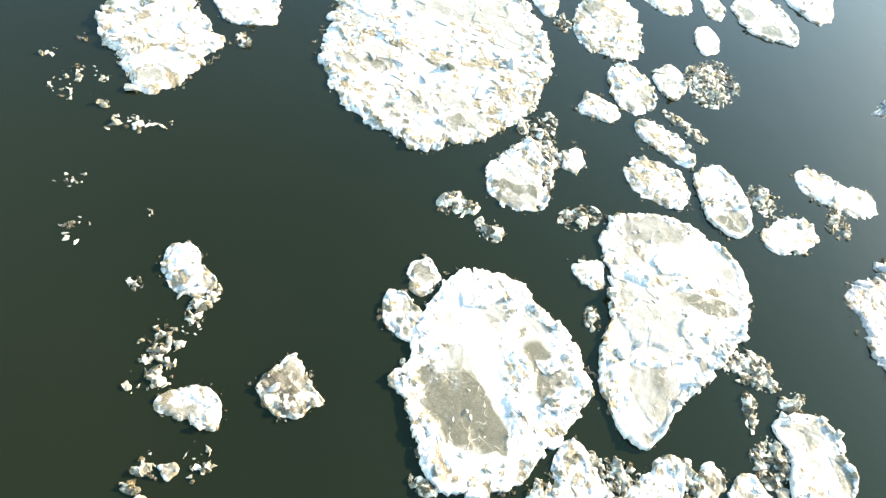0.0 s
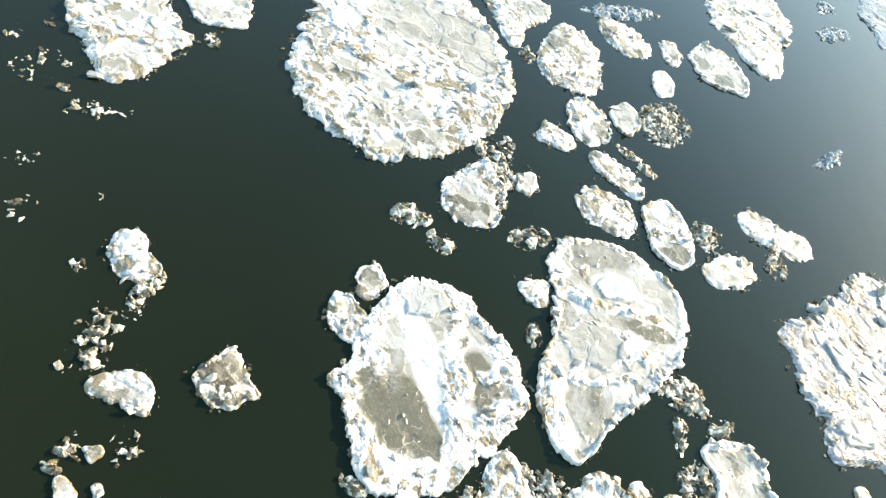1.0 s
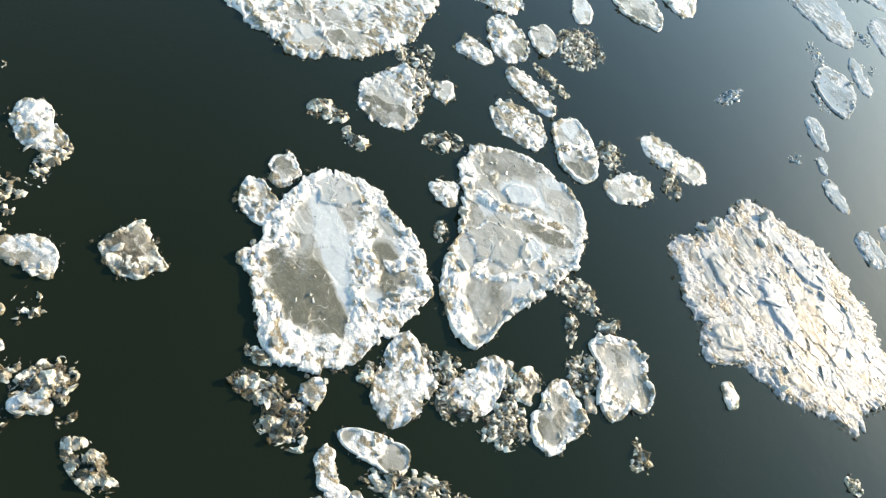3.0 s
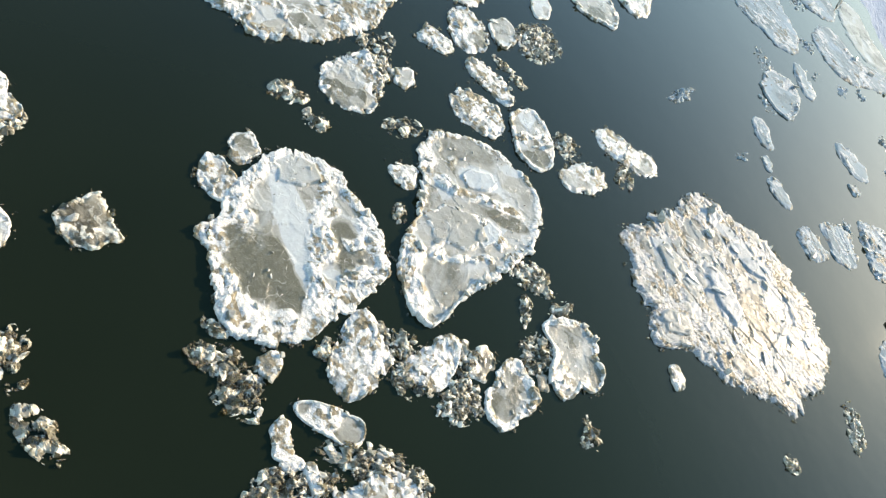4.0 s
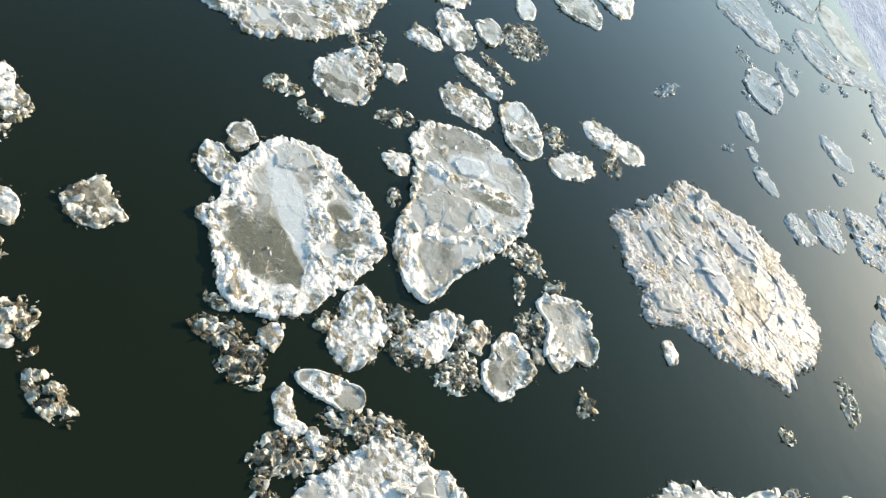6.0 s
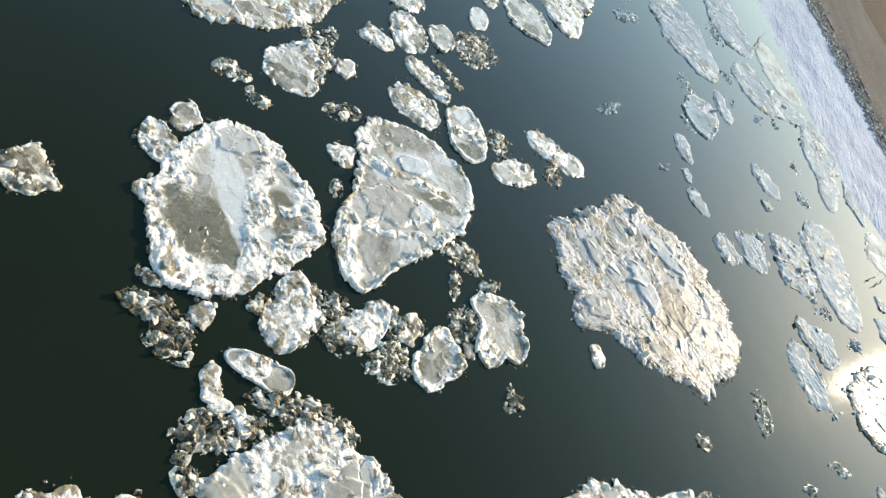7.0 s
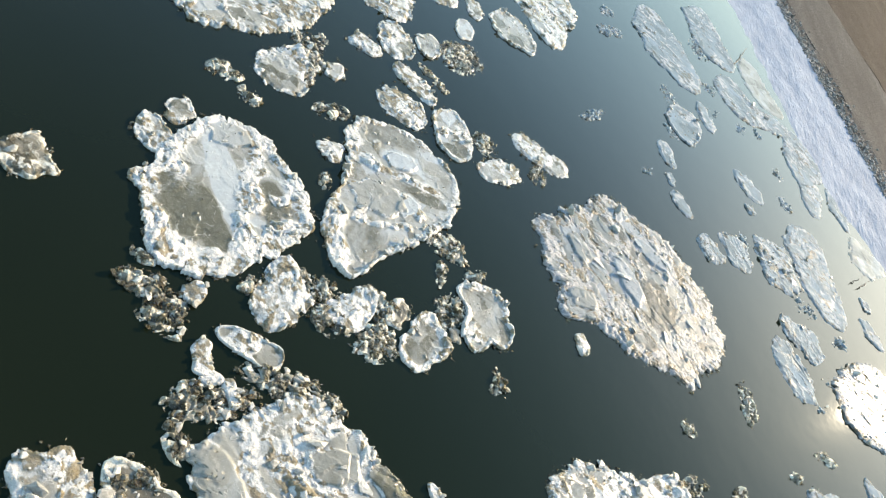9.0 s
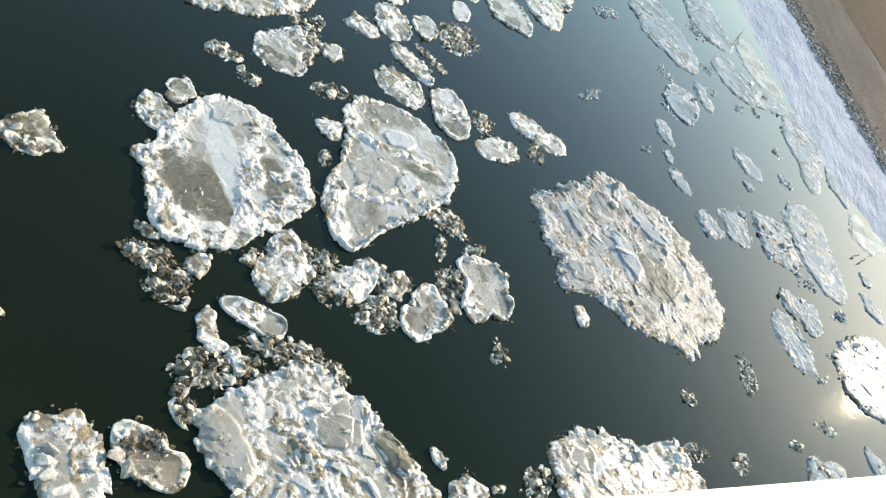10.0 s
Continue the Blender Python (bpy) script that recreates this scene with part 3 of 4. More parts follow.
floe("pan", (1.39, 5.40), [1.57, 1.73, 1.63, 1.63, 1.63, 1.60, 1.66, 1.89, 1.95, 1.98, 1.90, 1.71, 1.56, 1.41, 1.36, 1.34, 1.61, 1.57, 1.57, 1.74, 2.00, 2.07, 1.93, 1.82, 1.58, 1.47, 1.51, 1.51], 2, label="large grey ice pan with white rim and a central rubble ridge", ridges=[(-0.16, 1.76, 0.14, 0.75, 0.16), (0.14, 0.75, 0.46, -0.27, 0.2), (0.46, -0.27, 0.91, -1.10, 0.17), (0.58, 0.77, 1.22, 0.92, 0.12), (1.29, 0.13, 1.00, -0.81, 0.2), (-1.29, 0.74, -1.28, -0.12, 0.2), (-0.37, -1.75, 0.67, -1.48, 0.22), (-1.15, -0.69, -0.49, -1.71, 0.18)], clears=[(-0.27, -0.74, 0.75, 0.5), (-0.55, 1.30, 0.3, 0.3), (-0.27, 0.18, 0.3, 0.45), (-0.2, -0.1, 0.4, 0.6), (0.62, 0.75, 0.3, 0.25)], rim=0.3, tints=[(-0.15, -0.72, 1.1, 0.55, -12, -0.1), (-0.15, 0.25, 1.35, 0.30, -51, 1.2), (0.72, 0.4, 0.6, 0.35, -60, 0.1)], slabs=[(-0.62, 1.38, 0.85, 0.62, 20, 0.7)])
floe("lumpy", (-0.30, 5.80), [0.40, 0.39, 0.31, 0.29, 0.39, 0.48, 0.53, 0.45, 0.38, 0.36, 0.34, 0.35, 0.37, 0.46, 0.54, 0.47], 3)
floe("lumpy", (-0.25, 6.65), [0.29, 0.35, 0.29, 0.32, 0.41, 0.39, 0.35, 0.31, 0.28, 0.26, 0.29, 0.36, 0.41, 0.41, 0.32, 0.28], 4)
floe("pan", (4.08, 7.99), [1.48, 1.56, 1.69, 1.91, 2.03, 2.05, 2.09, 2.11, 2.09, 2.07, 2.11, 1.88, 1.55, 1.27, 1.12, 1.11, 1.16, 1.29, 1.70, 2.17, 2.62, 2.78, 1.98, 1.63, 1.46, 1.38, 1.32, 1.33], 5, label="tapering pale ice pan crossed by a crumbled white ridge", ridges=[(-1.38, 1.23, -1.19, 0.64, 0.2), (-1.09, 0.54, -0.40, 0.45, 0.13), (-0.40, 0.45, 0.39, 0.60, 0.13), (0.39, 0.60, 0.98, 0.76, 0.1), (-0.26, -1.29, 0.61, -0.79, 0.08), (-0.95, -1.46, -0.28, -2.56, 0.2), (0.42, -0.06, 0.87, -0.23, 0.1)], clears=[(-0.29, 0.80, 0.35, 0.25), (-0.08, -0.64, 0.5, 0.4), (0.47, 1.38, 0.4, 0.6), (-0.46, 1.66, 0.4, 0.3), (0.0, -1.7, 0.35, 0.5)], rim=0.16, tints=[(-0.05, 1.02, 0.5, 0.35, 20, 1.0), (-0.1, -0.4, 0.7, 0.7, 0, 0.55), (0.83, 0.4, 0.5, 0.2, 10, 0.0), (0.0, -1.75, 0.5, 0.6, 0, 0.35), (-0.4, 1.7, 0.9, 0.35, 30, 0.25)], slabs=[(0.48, -0.24, 0.65, 0.4, 60, 0.9), (-0.05, 1.0, 0.8, 0.5, 25, 0.9), (-0.15, -0.45, 1.3, 0.9, 15, 0.55)])
floe("lumpy", (2.55, 8.09), [0.32, 0.32, 0.38, 0.36, 0.36, 0.31, 0.31, 0.33, 0.40, 0.37, 0.31, 0.30, 0.31, 0.38, 0.37, 0.37], 6)
floe("lumpy", (3.14, 4.08), [0.57, 0.64, 0.56, 0.58, 0.83, 0.86, 0.63, 0.49, 0.44, 0.51, 0.62, 0.74, 0.85, 0.76, 0.59, 0.56], 7, label="pear-shaped white ice floe with snowy lumps")
floe("pan", (3.15, 2.81), [0.58, 0.53, 0.36, 0.26, 0.24, 0.25, 0.30, 0.44, 0.66, 0.48, 0.31, 0.24, 0.23, 0.25, 0.36, 0.49], 8, label="long narrow grey ice slab lying on the water", rim=0.06)
floe("lumpy", (2.56, 2.24), [0.21, 0.18, 0.18, 0.21, 0.32, 0.35, 0.32, 0.29, 0.21, 0.18, 0.19, 0.22, 0.31, 0.33, 0.34, 0.29], 9)
floe("lumpy", (4.36, 4.57), [0.42, 0.48, 0.57, 0.76, 0.64, 0.40, 0.34, 0.34, 0.39, 0.52, 0.79, 0.61, 0.57, 0.54, 0.46, 0.42], 10)
floe("slush", (5.21, 5.03), [0.28, 0.28, 0.32, 0.41, 0.39, 0.37, 0.30, 0.29, 0.30, 0.28, 0.30, 0.40, 0.40, 0.40, 0.30, 0.27], 11)
floe("pan", (5.90, 4.74), [0.52, 0.61, 0.55, 0.57, 0.72, 0.69, 0.51, 0.41, 0.41, 0.51, 0.61, 0.69, 0.73, 0.56, 0.48, 0.49], 12, label="small ice pan with a thick white rim", rim=0.14)
floe("pan", (6.98, 6.15), [0.71, 0.57, 0.66, 0.79, 0.85, 0.82, 0.81, 0.86, 0.52, 0.50, 0.62, 0.87, 0.98, 0.63, 0.78, 0.77], 13, label="small pale ice pan with a bluish clear middle", rim=0.12)
floe("slush", (6.46, 5.31), [0.15, 0.13, 0.20, 0.21, 0.23, 0.15, 0.14, 0.22, 0.20, 0.24], 14)
floe("rubble", (10.82, 10.07), [3.08, 2.87, 2.82, 2.75, 2.75, 2.79, 2.75, 2.68, 2.91, 3.05, 2.71, 2.47, 2.63, 2.76, 3.24, 3.11, 2.99, 2.91, 3.25, 2.51, 2.50, 2.52, 2.55, 2.58, 3.09, 2.78, 2.97, 3.06], 15, label="wide wedge-shaped greyish floe of jammed ice shards", ridges=[(-1.63, 2.69, -0.72, 1.15, 0.12), (-0.72, 1.15, 0.18, 0.52, 0.13), (-3.03, 0.16, -2.31, -0.94, 0.16), (-2.31, -0.94, -1.04, -1.72, 0.2), (-1.04, -1.72, 0.27, -2.34, 0.22), (-1.86, 1.14, -1.20, 0.12, 0.11), (-0.41, 2.61, 1.05, 1.85, 0.12), (1.05, 1.85, 2.53, 0.32, 0.14), (-0.88, -0.46, -0.21, -1.15, 0.09), (0.12, 0.48, -0.03, -1.21, 0.1), (-2.04, -1.69, -1.29, -0.92, 0.08), (0.50, -1.04, 1.79, -0.94, 0.2), (-2.36, 0.72, -1.80, 2.41, 0.16)], clears=[(0.75, -0.45, 0.7, 0.8), (-2.12, -0.01, 0.4, 0.4), (-0.58, -0.35, 0.28, 0.5), (0.34, 1.65, 0.3, 0.3), (-1.69, -1.90, 0.3, 0.3)], cover=0.62, lift=0.8, chunks=30, ice=JAMMED, grain=0.5, tints=[(0.7, -0.45, 0.85, 0.6, 60, -0.3), (-0.3, -0.2, 0.9, 0.4, -50, 1.1), (0.6, 1.4, 1.2, 0.4, -20, 0.9), (-1.8, -0.15, 0.4, 0.6, 30, 0.6), (1.4, 1.28, 0.5, 0.4, 0, 1.0)], slabs=[(-0.28, -0.15, 1.5, 0.65, -55, 1.0), (-1.55, -1.75, 0.9, 0.6, 20, 0.6), (0.5, 1.4, 1.3, 0.6, -25, 0.95), (-1.8, -0.1, 0.9, 0.6, 120, 0.6)])
floe("lumpy", (9.43, 7.00), [0.24, 0.26, 0.22, 0.23, 0.27, 0.31, 0.31, 0.26, 0.20, 0.20, 0.22, 0.25, 0.32, 0.30, 0.28, 0.24], 16)
floe("lumpy", (0.77, 9.67), [0.56, 0.58, 0.74, 0.90, 1.06, 0.82, 0.68, 0.63, 0.67, 0.73, 0.78, 0.86, 0.92, 0.85, 0.84, 0.74], 17, label="round lumpy ice floe with a pitted top")
floe("lumpy", (1.67, 10.61), [0.28, 0.25, 0.27, 0.35, 0.39, 0.30, 0.28, 0.31, 0.27, 0.25, 0.28, 0.37, 0.36, 0.37, 0.29, 0.27], 18)
floe("lumpy", (3.46, 10.89), [0.72, 0.71, 0.63, 0.60, 0.60, 0.65, 0.76, 0.75, 0.76, 0.66, 0.64, 0.61, 0.62, 0.66, 0.72, 0.76], 19)
floe("pan", (4.89, 11.12), [0.61, 0.57, 0.59, 0.67, 0.85, 0.97, 0.84, 0.76, 0.58, 0.54, 0.58, 0.72, 0.84, 0.95, 0.85, 0.70], 20, label="small two-part ice pan with a dark crack", ridges=[(-0.50, -0.27, 0.43, 0.29, 0.05)], rim=0.09)
floe("lumpy", (6.39, 10.89), [0.54, 0.73, 0.72, 0.69, 0.59, 0.48, 0.47, 0.48, 0.54, 0.72, 0.74, 0.68, 0.54, 0.48, 0.50, 0.49], 21)
floe("lumpy", (7.39, 12.61), [1.07, 0.91, 0.61, 0.44, 0.38, 0.41, 0.74, 0.91, 1.04, 0.86, 0.63, 0.49, 0.46, 0.50, 0.66, 0.88], 22)
floe("lumpy", (3.47, 12.14), [0.67, 0.56, 0.42, 0.39, 0.42, 0.48, 0.65, 0.82, 0.70, 0.56, 0.39, 0.34, 0.35, 0.46, 0.76, 0.80], 23)
floe("lumpy", (2.47, 13.40), [0.60, 0.58, 0.61, 0.64, 0.75, 0.83, 0.77, 0.70, 0.57, 0.54, 0.61, 0.67, 0.77, 0.83, 0.74, 0.70], 24)
floe("pan", (3.31, 14.13), [0.41, 0.38, 0.42, 0.54, 0.57, 0.57, 0.44, 0.40, 0.44, 0.42, 0.42, 0.49, 0.54, 0.60, 0.48, 0.41], 25, rim=0.07)
floe("lumpy", (1.86, 12.39), [0.54, 0.45, 0.37, 0.37, 0.39, 0.48, 0.50, 0.41, 0.41, 0.47, 0.51, 0.41, 0.36, 0.37, 0.45, 0.49], 26)
floe("rubble", (-6.91, 9.68), [1.25, 1.27, 1.22, 1.01, 0.94, 0.99, 1.09, 1.31, 1.63, 1.55, 1.55, 1.47, 1.40, 1.38, 1.22, 1.14, 1.11, 1.05, 1.02, 1.01, 1.03, 1.12, 1.59, 1.72, 1.63, 1.39, 1.24, 1.21], 27, label="rough white ice floe tapering to a point")
floe("pan", (-5.82, 11.38), [0.65, 0.61, 0.64, 0.76, 0.80, 0.65, 0.62, 0.70, 0.67, 0.71, 0.70, 0.72, 0.71, 0.67, 0.68, 0.79], 28, label="flat pale ice slab with a straight edge", rim=0.12)
floe("lumpy", (1.53, 15.39), [0.88, 0.89, 0.92, 1.04, 1.18, 1.37, 1.44, 1.26, 1.01, 0.89, 0.87, 0.94, 1.01, 1.15, 1.25, 1.25, 1.28, 1.36, 1.20, 0.97], 29)
floe("lumpy", (-0.22, 16.17), [0.64, 0.83, 1.05, 1.21, 1.16, 1.17, 1.02, 0.97, 0.96, 0.96, 0.98, 0.84, 0.81, 0.83, 0.92, 1.26, 1.46, 0.76, 0.63, 0.59], 30)
floe("lumpy", (2.67, 17.37), [0.82, 0.77, 0.71, 0.68, 0.66, 0.74, 0.84, 0.94, 0.80, 0.75, 0.69, 0.66, 0.70, 0.83, 0.79, 0.89], 31)
floe("lumpy", (4.03, 17.74), [0.36, 0.39, 0.40, 0.44, 0.59, 0.57, 0.51, 0.47, 0.35, 0.32, 0.35, 0.44, 0.60, 0.61, 0.48, 0.38], 32)
floe("pan", (5.45, 18.07), [0.94, 0.85, 0.84, 0.80, 0.85, 0.96, 0.94, 1.03, 0.96, 0.95, 0.99, 0.89, 0.88, 0.85, 0.90, 0.86, 0.87, 0.95, 1.11, 1.03], 33, rim=0.12)
floe("rubble", (6.33, 21.31), [1.23, 1.31, 1.47, 1.69, 1.78, 2.00, 2.43, 2.42, 2.09, 1.92, 1.65, 1.50, 1.44, 1.47, 1.59, 1.64, 1.62, 1.68, 1.64, 1.68, 1.90, 2.35, 2.65, 2.36, 1.70, 1.30, 1.19, 1.18], 34, label="long jagged white ice floe")
floe("pan", (4.00, 16.20), [0.33, 0.35, 0.41, 0.44, 0.58, 0.54, 0.46, 0.38, 0.32, 0.32, 0.38, 0.46, 0.62, 0.53, 0.47, 0.36], 35, rim=0.06)
floe("lumpy", (-3.76, 5.12), [0.54, 0.37, 0.29, 0.31, 0.43, 0.53, 0.56, 0.53, 0.46, 0.41, 0.37, 0.38, 0.44, 0.48, 0.53, 0.55], 36, label="jagged white ice lump with a notched side")
floe("lumpy", (-1.45, 3.94), [0.56, 0.37, 0.35, 0.40, 0.51, 0.57, 0.42, 0.39, 0.44, 0.50, 0.45, 0.44, 0.45, 0.48, 0.52, 0.46], 37, label="ragged glassy ice lump with white crust", ice=SLUSH)
floe("lumpy", (-2.58, 3.16), [0.47, 0.42, 0.39, 0.37, 0.36, 0.31, 0.32, 0.37, 0.48, 0.54, 0.40, 0.28, 0.24, 0.26, 0.34, 0.51], 38, label="rounded ice lump of two frozen pieces")
floe("lumpy", (-2.41, 2.24), [0.14, 0.15, 0.14, 0.12, 0.12, 0.19, 0.12, 0.12, 0.16, 0.12], 39)
floe("lumpy", (-2.45, 1.68), [0.22, 0.14, 0.13, 0.16, 0.24, 0.18, 0.13, 0.15, 0.18, 0.22], 40)
floe("lumpy", (-2.08, 1.84), [0.11, 0.08, 0.09, 0.11, 0.11, 0.11, 0.07, 0.08, 0.13, 0.11], 41)
floe("rubble", (5.22, 0.95), [2.14, 2.06, 1.65, 1.42, 1.28, 1.25, 1.40, 1.48, 1.54, 1.84, 1.86, 1.81, 1.79, 1.95, 2.09, 2.02, 1.70, 1.48, 1.40, 1.42, 1.52, 1.51, 1.54, 1.64, 1.65, 1.71, 1.88, 2.19], 42, label="large rough ice floe of stacked slabs and snow", ridges=[(-1.60, 0.57, -1.01, -0.69, 0.18), (-0.79, 1.49, 0.04, 0.41, 0.3), (-0.75, 0.40, -0.07, -0.32, 0.3)], clears=[(-1.74, -0.02, 0.3, 0.5), (-0.07, 0.98, 0.3, 0.35), (0.96, 0.77, 0.35, 0.35), (-1.35, -0.5, 0.35, 0.4), (-0.06, 0.67, 0.3, 0.3)], tints=[(-1.6, -0.35, 0.9, 0.4, -40, 0.45), (0.92, 0.86, 0.55, 0.35, -30, 0.0), (-0.06, 0.67, 0.4, 0.35, 0, 0.4)], slabs=[(0.9, 0.85, 0.9, 0.6, -35, 0.1), (-0.06, 0.67, 0.8, 0.6, 10, 0.35), (-1.55, -0.35, 1.5, 0.6, -40, 0.45)])
floe("rubble", (1.97, -0.50), [0.64, 0.51, 0.47, 0.48, 0.58, 0.72, 0.70, 0.81, 0.65, 0.48, 0.44, 0.48, 0.61, 0.68, 0.75, 0.80], 43, label="blocky white ice floe with a rough snowy top")
floe("pan", (2.83, 0.01), [0.60, 0.56, 0.30, 0.27, 0.31, 0.38, 0.50, 0.67, 0.57, 0.46, 0.37, 0.35, 0.38, 0.40, 0.49, 0.61], 44, label="dull brownish ice pan half covered with slush", rim=0.12, ice=SLUSH)
floe("rubble", (10.88, 3.68), [1.61, 1.96, 2.07, 1.92, 1.66, 1.11, 0.91, 0.82, 0.78, 0.78, 0.86, 1.04, 1.27, 1.45, 1.73, 1.97, 1.86, 1.85, 1.64, 1.32, 1.10, 0.98, 0.92, 0.92, 0.94, 0.98, 1.07, 1.25], 45, label="broad white floe with a smooth pale plate", clears=[(-0.99, -0.20, 0.35, 0.3)], lift=0.9)
floe("rubble", (19.95, 11.51), [1.56, 1.81, 2.13, 2.09, 2.16, 2.04, 1.83, 1.71, 1.48, 1.36, 1.32, 1.35, 1.42, 1.50, 1.69, 1.87, 1.97, 2.16, 2.14, 2.01, 1.88, 1.68, 1.49, 1.40, 1.39, 1.43, 1.40, 1.44], 48, label="rough ice floe glaring in the low sun", cover=0.58, lift=0.8, ice=JAMMED)
floe("lumpy", (1.92, 3.20), [0.19, 0.23, 0.24, 0.26, 0.21, 0.25, 0.20, 0.24, 0.24, 0.24], 61)
floe("lumpy", (7.55, 1.74), [0.35, 0.46, 0.38, 0.31, 0.31, 0.28, 0.28, 0.32, 0.40, 0.37, 0.41, 0.37, 0.28, 0.25, 0.27, 0.33], 62)
floe("lumpy", (6.90, 2.05), [0.13, 0.12, 0.14, 0.15, 0.24, 0.14, 0.13, 0.13, 0.15, 0.24], 63)
brash(1.31, 2.92, 0.47, 0.26, 7, 64)
brash(1.76, 2.49, 0.45, 0.25, 175, 65)
brash(5.65, 7.41, 0.64, 0.33, 173, 66)
brash(5.76, 6.63, 0.37, 0.13, 100, 67)
brash(6.52, 7.01, 0.35, 0.19, 50, 68)
brash(6.17, 5.81, 0.43, 0.33, 86, 69)
brash(4.99, 4.24, 0.44, 0.37, 102, 70)
brash(-0.15, 8.43, 0.39, 0.27, 25, 71)
brash(0.55, 8.14, 0.29, 0.24, 162, 72)
brash(2.09, 9.22, 0.46, 0.27, 41, 73)
brash(4.29, 14.65, 0.85, 0.63, 65, 74)
brash(7.43, 11.73, 0.40, 0.29, 91, 75)
brash(3.86, 12.85, 0.59, 0.17, 157, 76)
brash(5.76, 11.56, 0.41, 0.39, 160, 77)
brash(2.78, 7.14, 0.26, 0.15, 108, 78)
brash(0.95, 10.65, 0.71, 0.34, 134, 79)
brash(2.85, 1.58, 0.51, 0.34, 41, 80)
brash(3.97, 2.50, 0.85, 0.30, 11, 81)
brash(3.98, 4.41, 0.44, 0.36, 109, 82)
brash(8.84, 2.53, 0.42, 0.27, 58, 83)
brash(12.60, 5.07, 0.45, 0.21, 29, 84)
brash(13.97, 5.48, 0.35, 0.21, 55, 86)
brash(14.51, 8.34, 0.63, 0.26, 98, 87)
brash(17.17, 8.14, 0.40, 0.20, 9, 88)
brash(15.91, 6.97, 0.28, 0.16, 36, 89)
brash(12.51, 6.49, 0.25, 0.18, 176, 90)
brash(7.52, 4.65, 0.16, 0.15, 125, 91)
brash(-3.39, 3.99, 0.58, 0.37, 48, 92, "faint streak of half-sunk brownish brash ice", sunk=0.05)
brash(-3.34, 3.44, 0.43, 0.35, 57, 93, "faint streak of half-sunk brownish brash ice", sunk=0.05)
brash(-2.15, 2.48, 0.36, 0.25, 135, 94, "faint streak of half-sunk brownish brash ice", sunk=0.05)
brash(-6.03, 7.46, 0.63, 0.26, 24, 95, "faint streak of half-sunk brownish brash ice", sunk=0.05)
brash(-7.41, 7.85, 0.55, 0.42, 50, 96, "faint streak of half-sunk brownish brash ice", sunk=0.05)
brash(-5.69, 5.04, 0.31, 0.27, 97, 97, "faint streak of half-sunk brownish brash ice", sunk=0.05)
brash(-4.88, 5.89, 0.16, 0.12, 117, 98, "faint streak of half-sunk brownish brash ice", sunk=0.05)
brash(-8.03, 8.91, 0.28, 0.12, 127, 99, "faint streak of half-sunk brownish brash ice", sunk=0.05)
brash(-8.30, 8.28, 0.24, 0.19, 125, 100, "faint streak of half-sunk brownish brash ice", sunk=0.05)
brash(-5.45, 10.34, 0.22, 0.15, 127, 101)
brash(-6.73, 7.57, 0.11, 0.09, 17, 102)
brash(-6.22, 5.89, 0.28, 0.16, 25, 103, "faint streak of half-sunk brownish brash ice", sunk=0.05)
brash(0.07, 4.80, 0.32, 0.09, 113, 104)
brash(-1.11, 1.71, 0.26, 0.11, 128, 105)
brash(-0.24, 0.96, 0.47, 0.21, 156, 106)
brash(0.95, 3.35, 0.24, 0.15, 178, 107)
brash(8.85, 16.42, 0.78, 0.19, 56, 108)
brash(7.61, 4.87, 0.37, 0.15, 136, 109)
brash(0.96, 3.69, 0.39, 0.08, 121, 110)
brash(8.90, 22.93, 0.51, 0.33, 53, 111)
brash(-3.28, 4.79, 0.31, 0.20, 78, 116)
brash(-2.76, 1.86, 0.17, 0.09, 2, 117)
brash(-2.74, 2.11, 0.14, 0.09, 15, 118)
brash(-4.33, 4.57, 0.16, 0.12, 175, 119, "faint streak of half-sunk brownish brash ice", sunk=0.05)
brash(2.53, 3.88, 0.20, 0.17, 74, 128)
brash(4.44, 2.60, 0.55, 0.18, 172, 129)
brash(2.90, 0.87, 0.35, 0.20, 137, 130)
brash(4.84, 2.48, 0.18, 0.11, 134, 131)
brash(8.10, 2.05, 0.14, 0.08, 33, 132)
brash(3.75, 4.56, 0.35, 0.18, 122, 133)
brash(3.31, 4.65, 0.32, 0.17, 170, 134)
brash(0.99, 11.26, 0.39, 0.22, 105, 135)
brash(0.49, 14.73, 0.32, 0.22, 114, 136)
brash(2.35, 18.49, 1.22, 0.30, 37, 137)
brash(8.88, 24.65, 0.52, 0.32, 66, 138)
brash(9.41, 23.45, 0.42, 0.31, 63, 139)
brash(4.23, 14.70, 0.55, 0.36, 94, 140)
brash(4.10, 4.06, 0.41, 0.31, 9, 145)
brash(5.06, 4.07, 0.53, 0.30, 37, 146)
brash(4.93, 4.85, 0.46, 0.19, 108, 147)
brash(0.94, 2.88, 0.21, 0.19, 138, 148)
brash(1.80, 2.82, 0.23, 0.20, 94, 149)
brash(1.18, 10.27, 0.84, 0.13, 107, 150)
brash(-3.22, 4.42, 0.46, 0.17, 104, 151, "faint streak of half-sunk brownish brash ice", sunk=0.05)
brash(-2.65, 2.19, 0.28, 0.14, 131, 152, "faint streak of half-sunk brownish brash ice", sunk=0.05)
brash(2.63, 0.11, 0.39, 0.32, 154, 153)

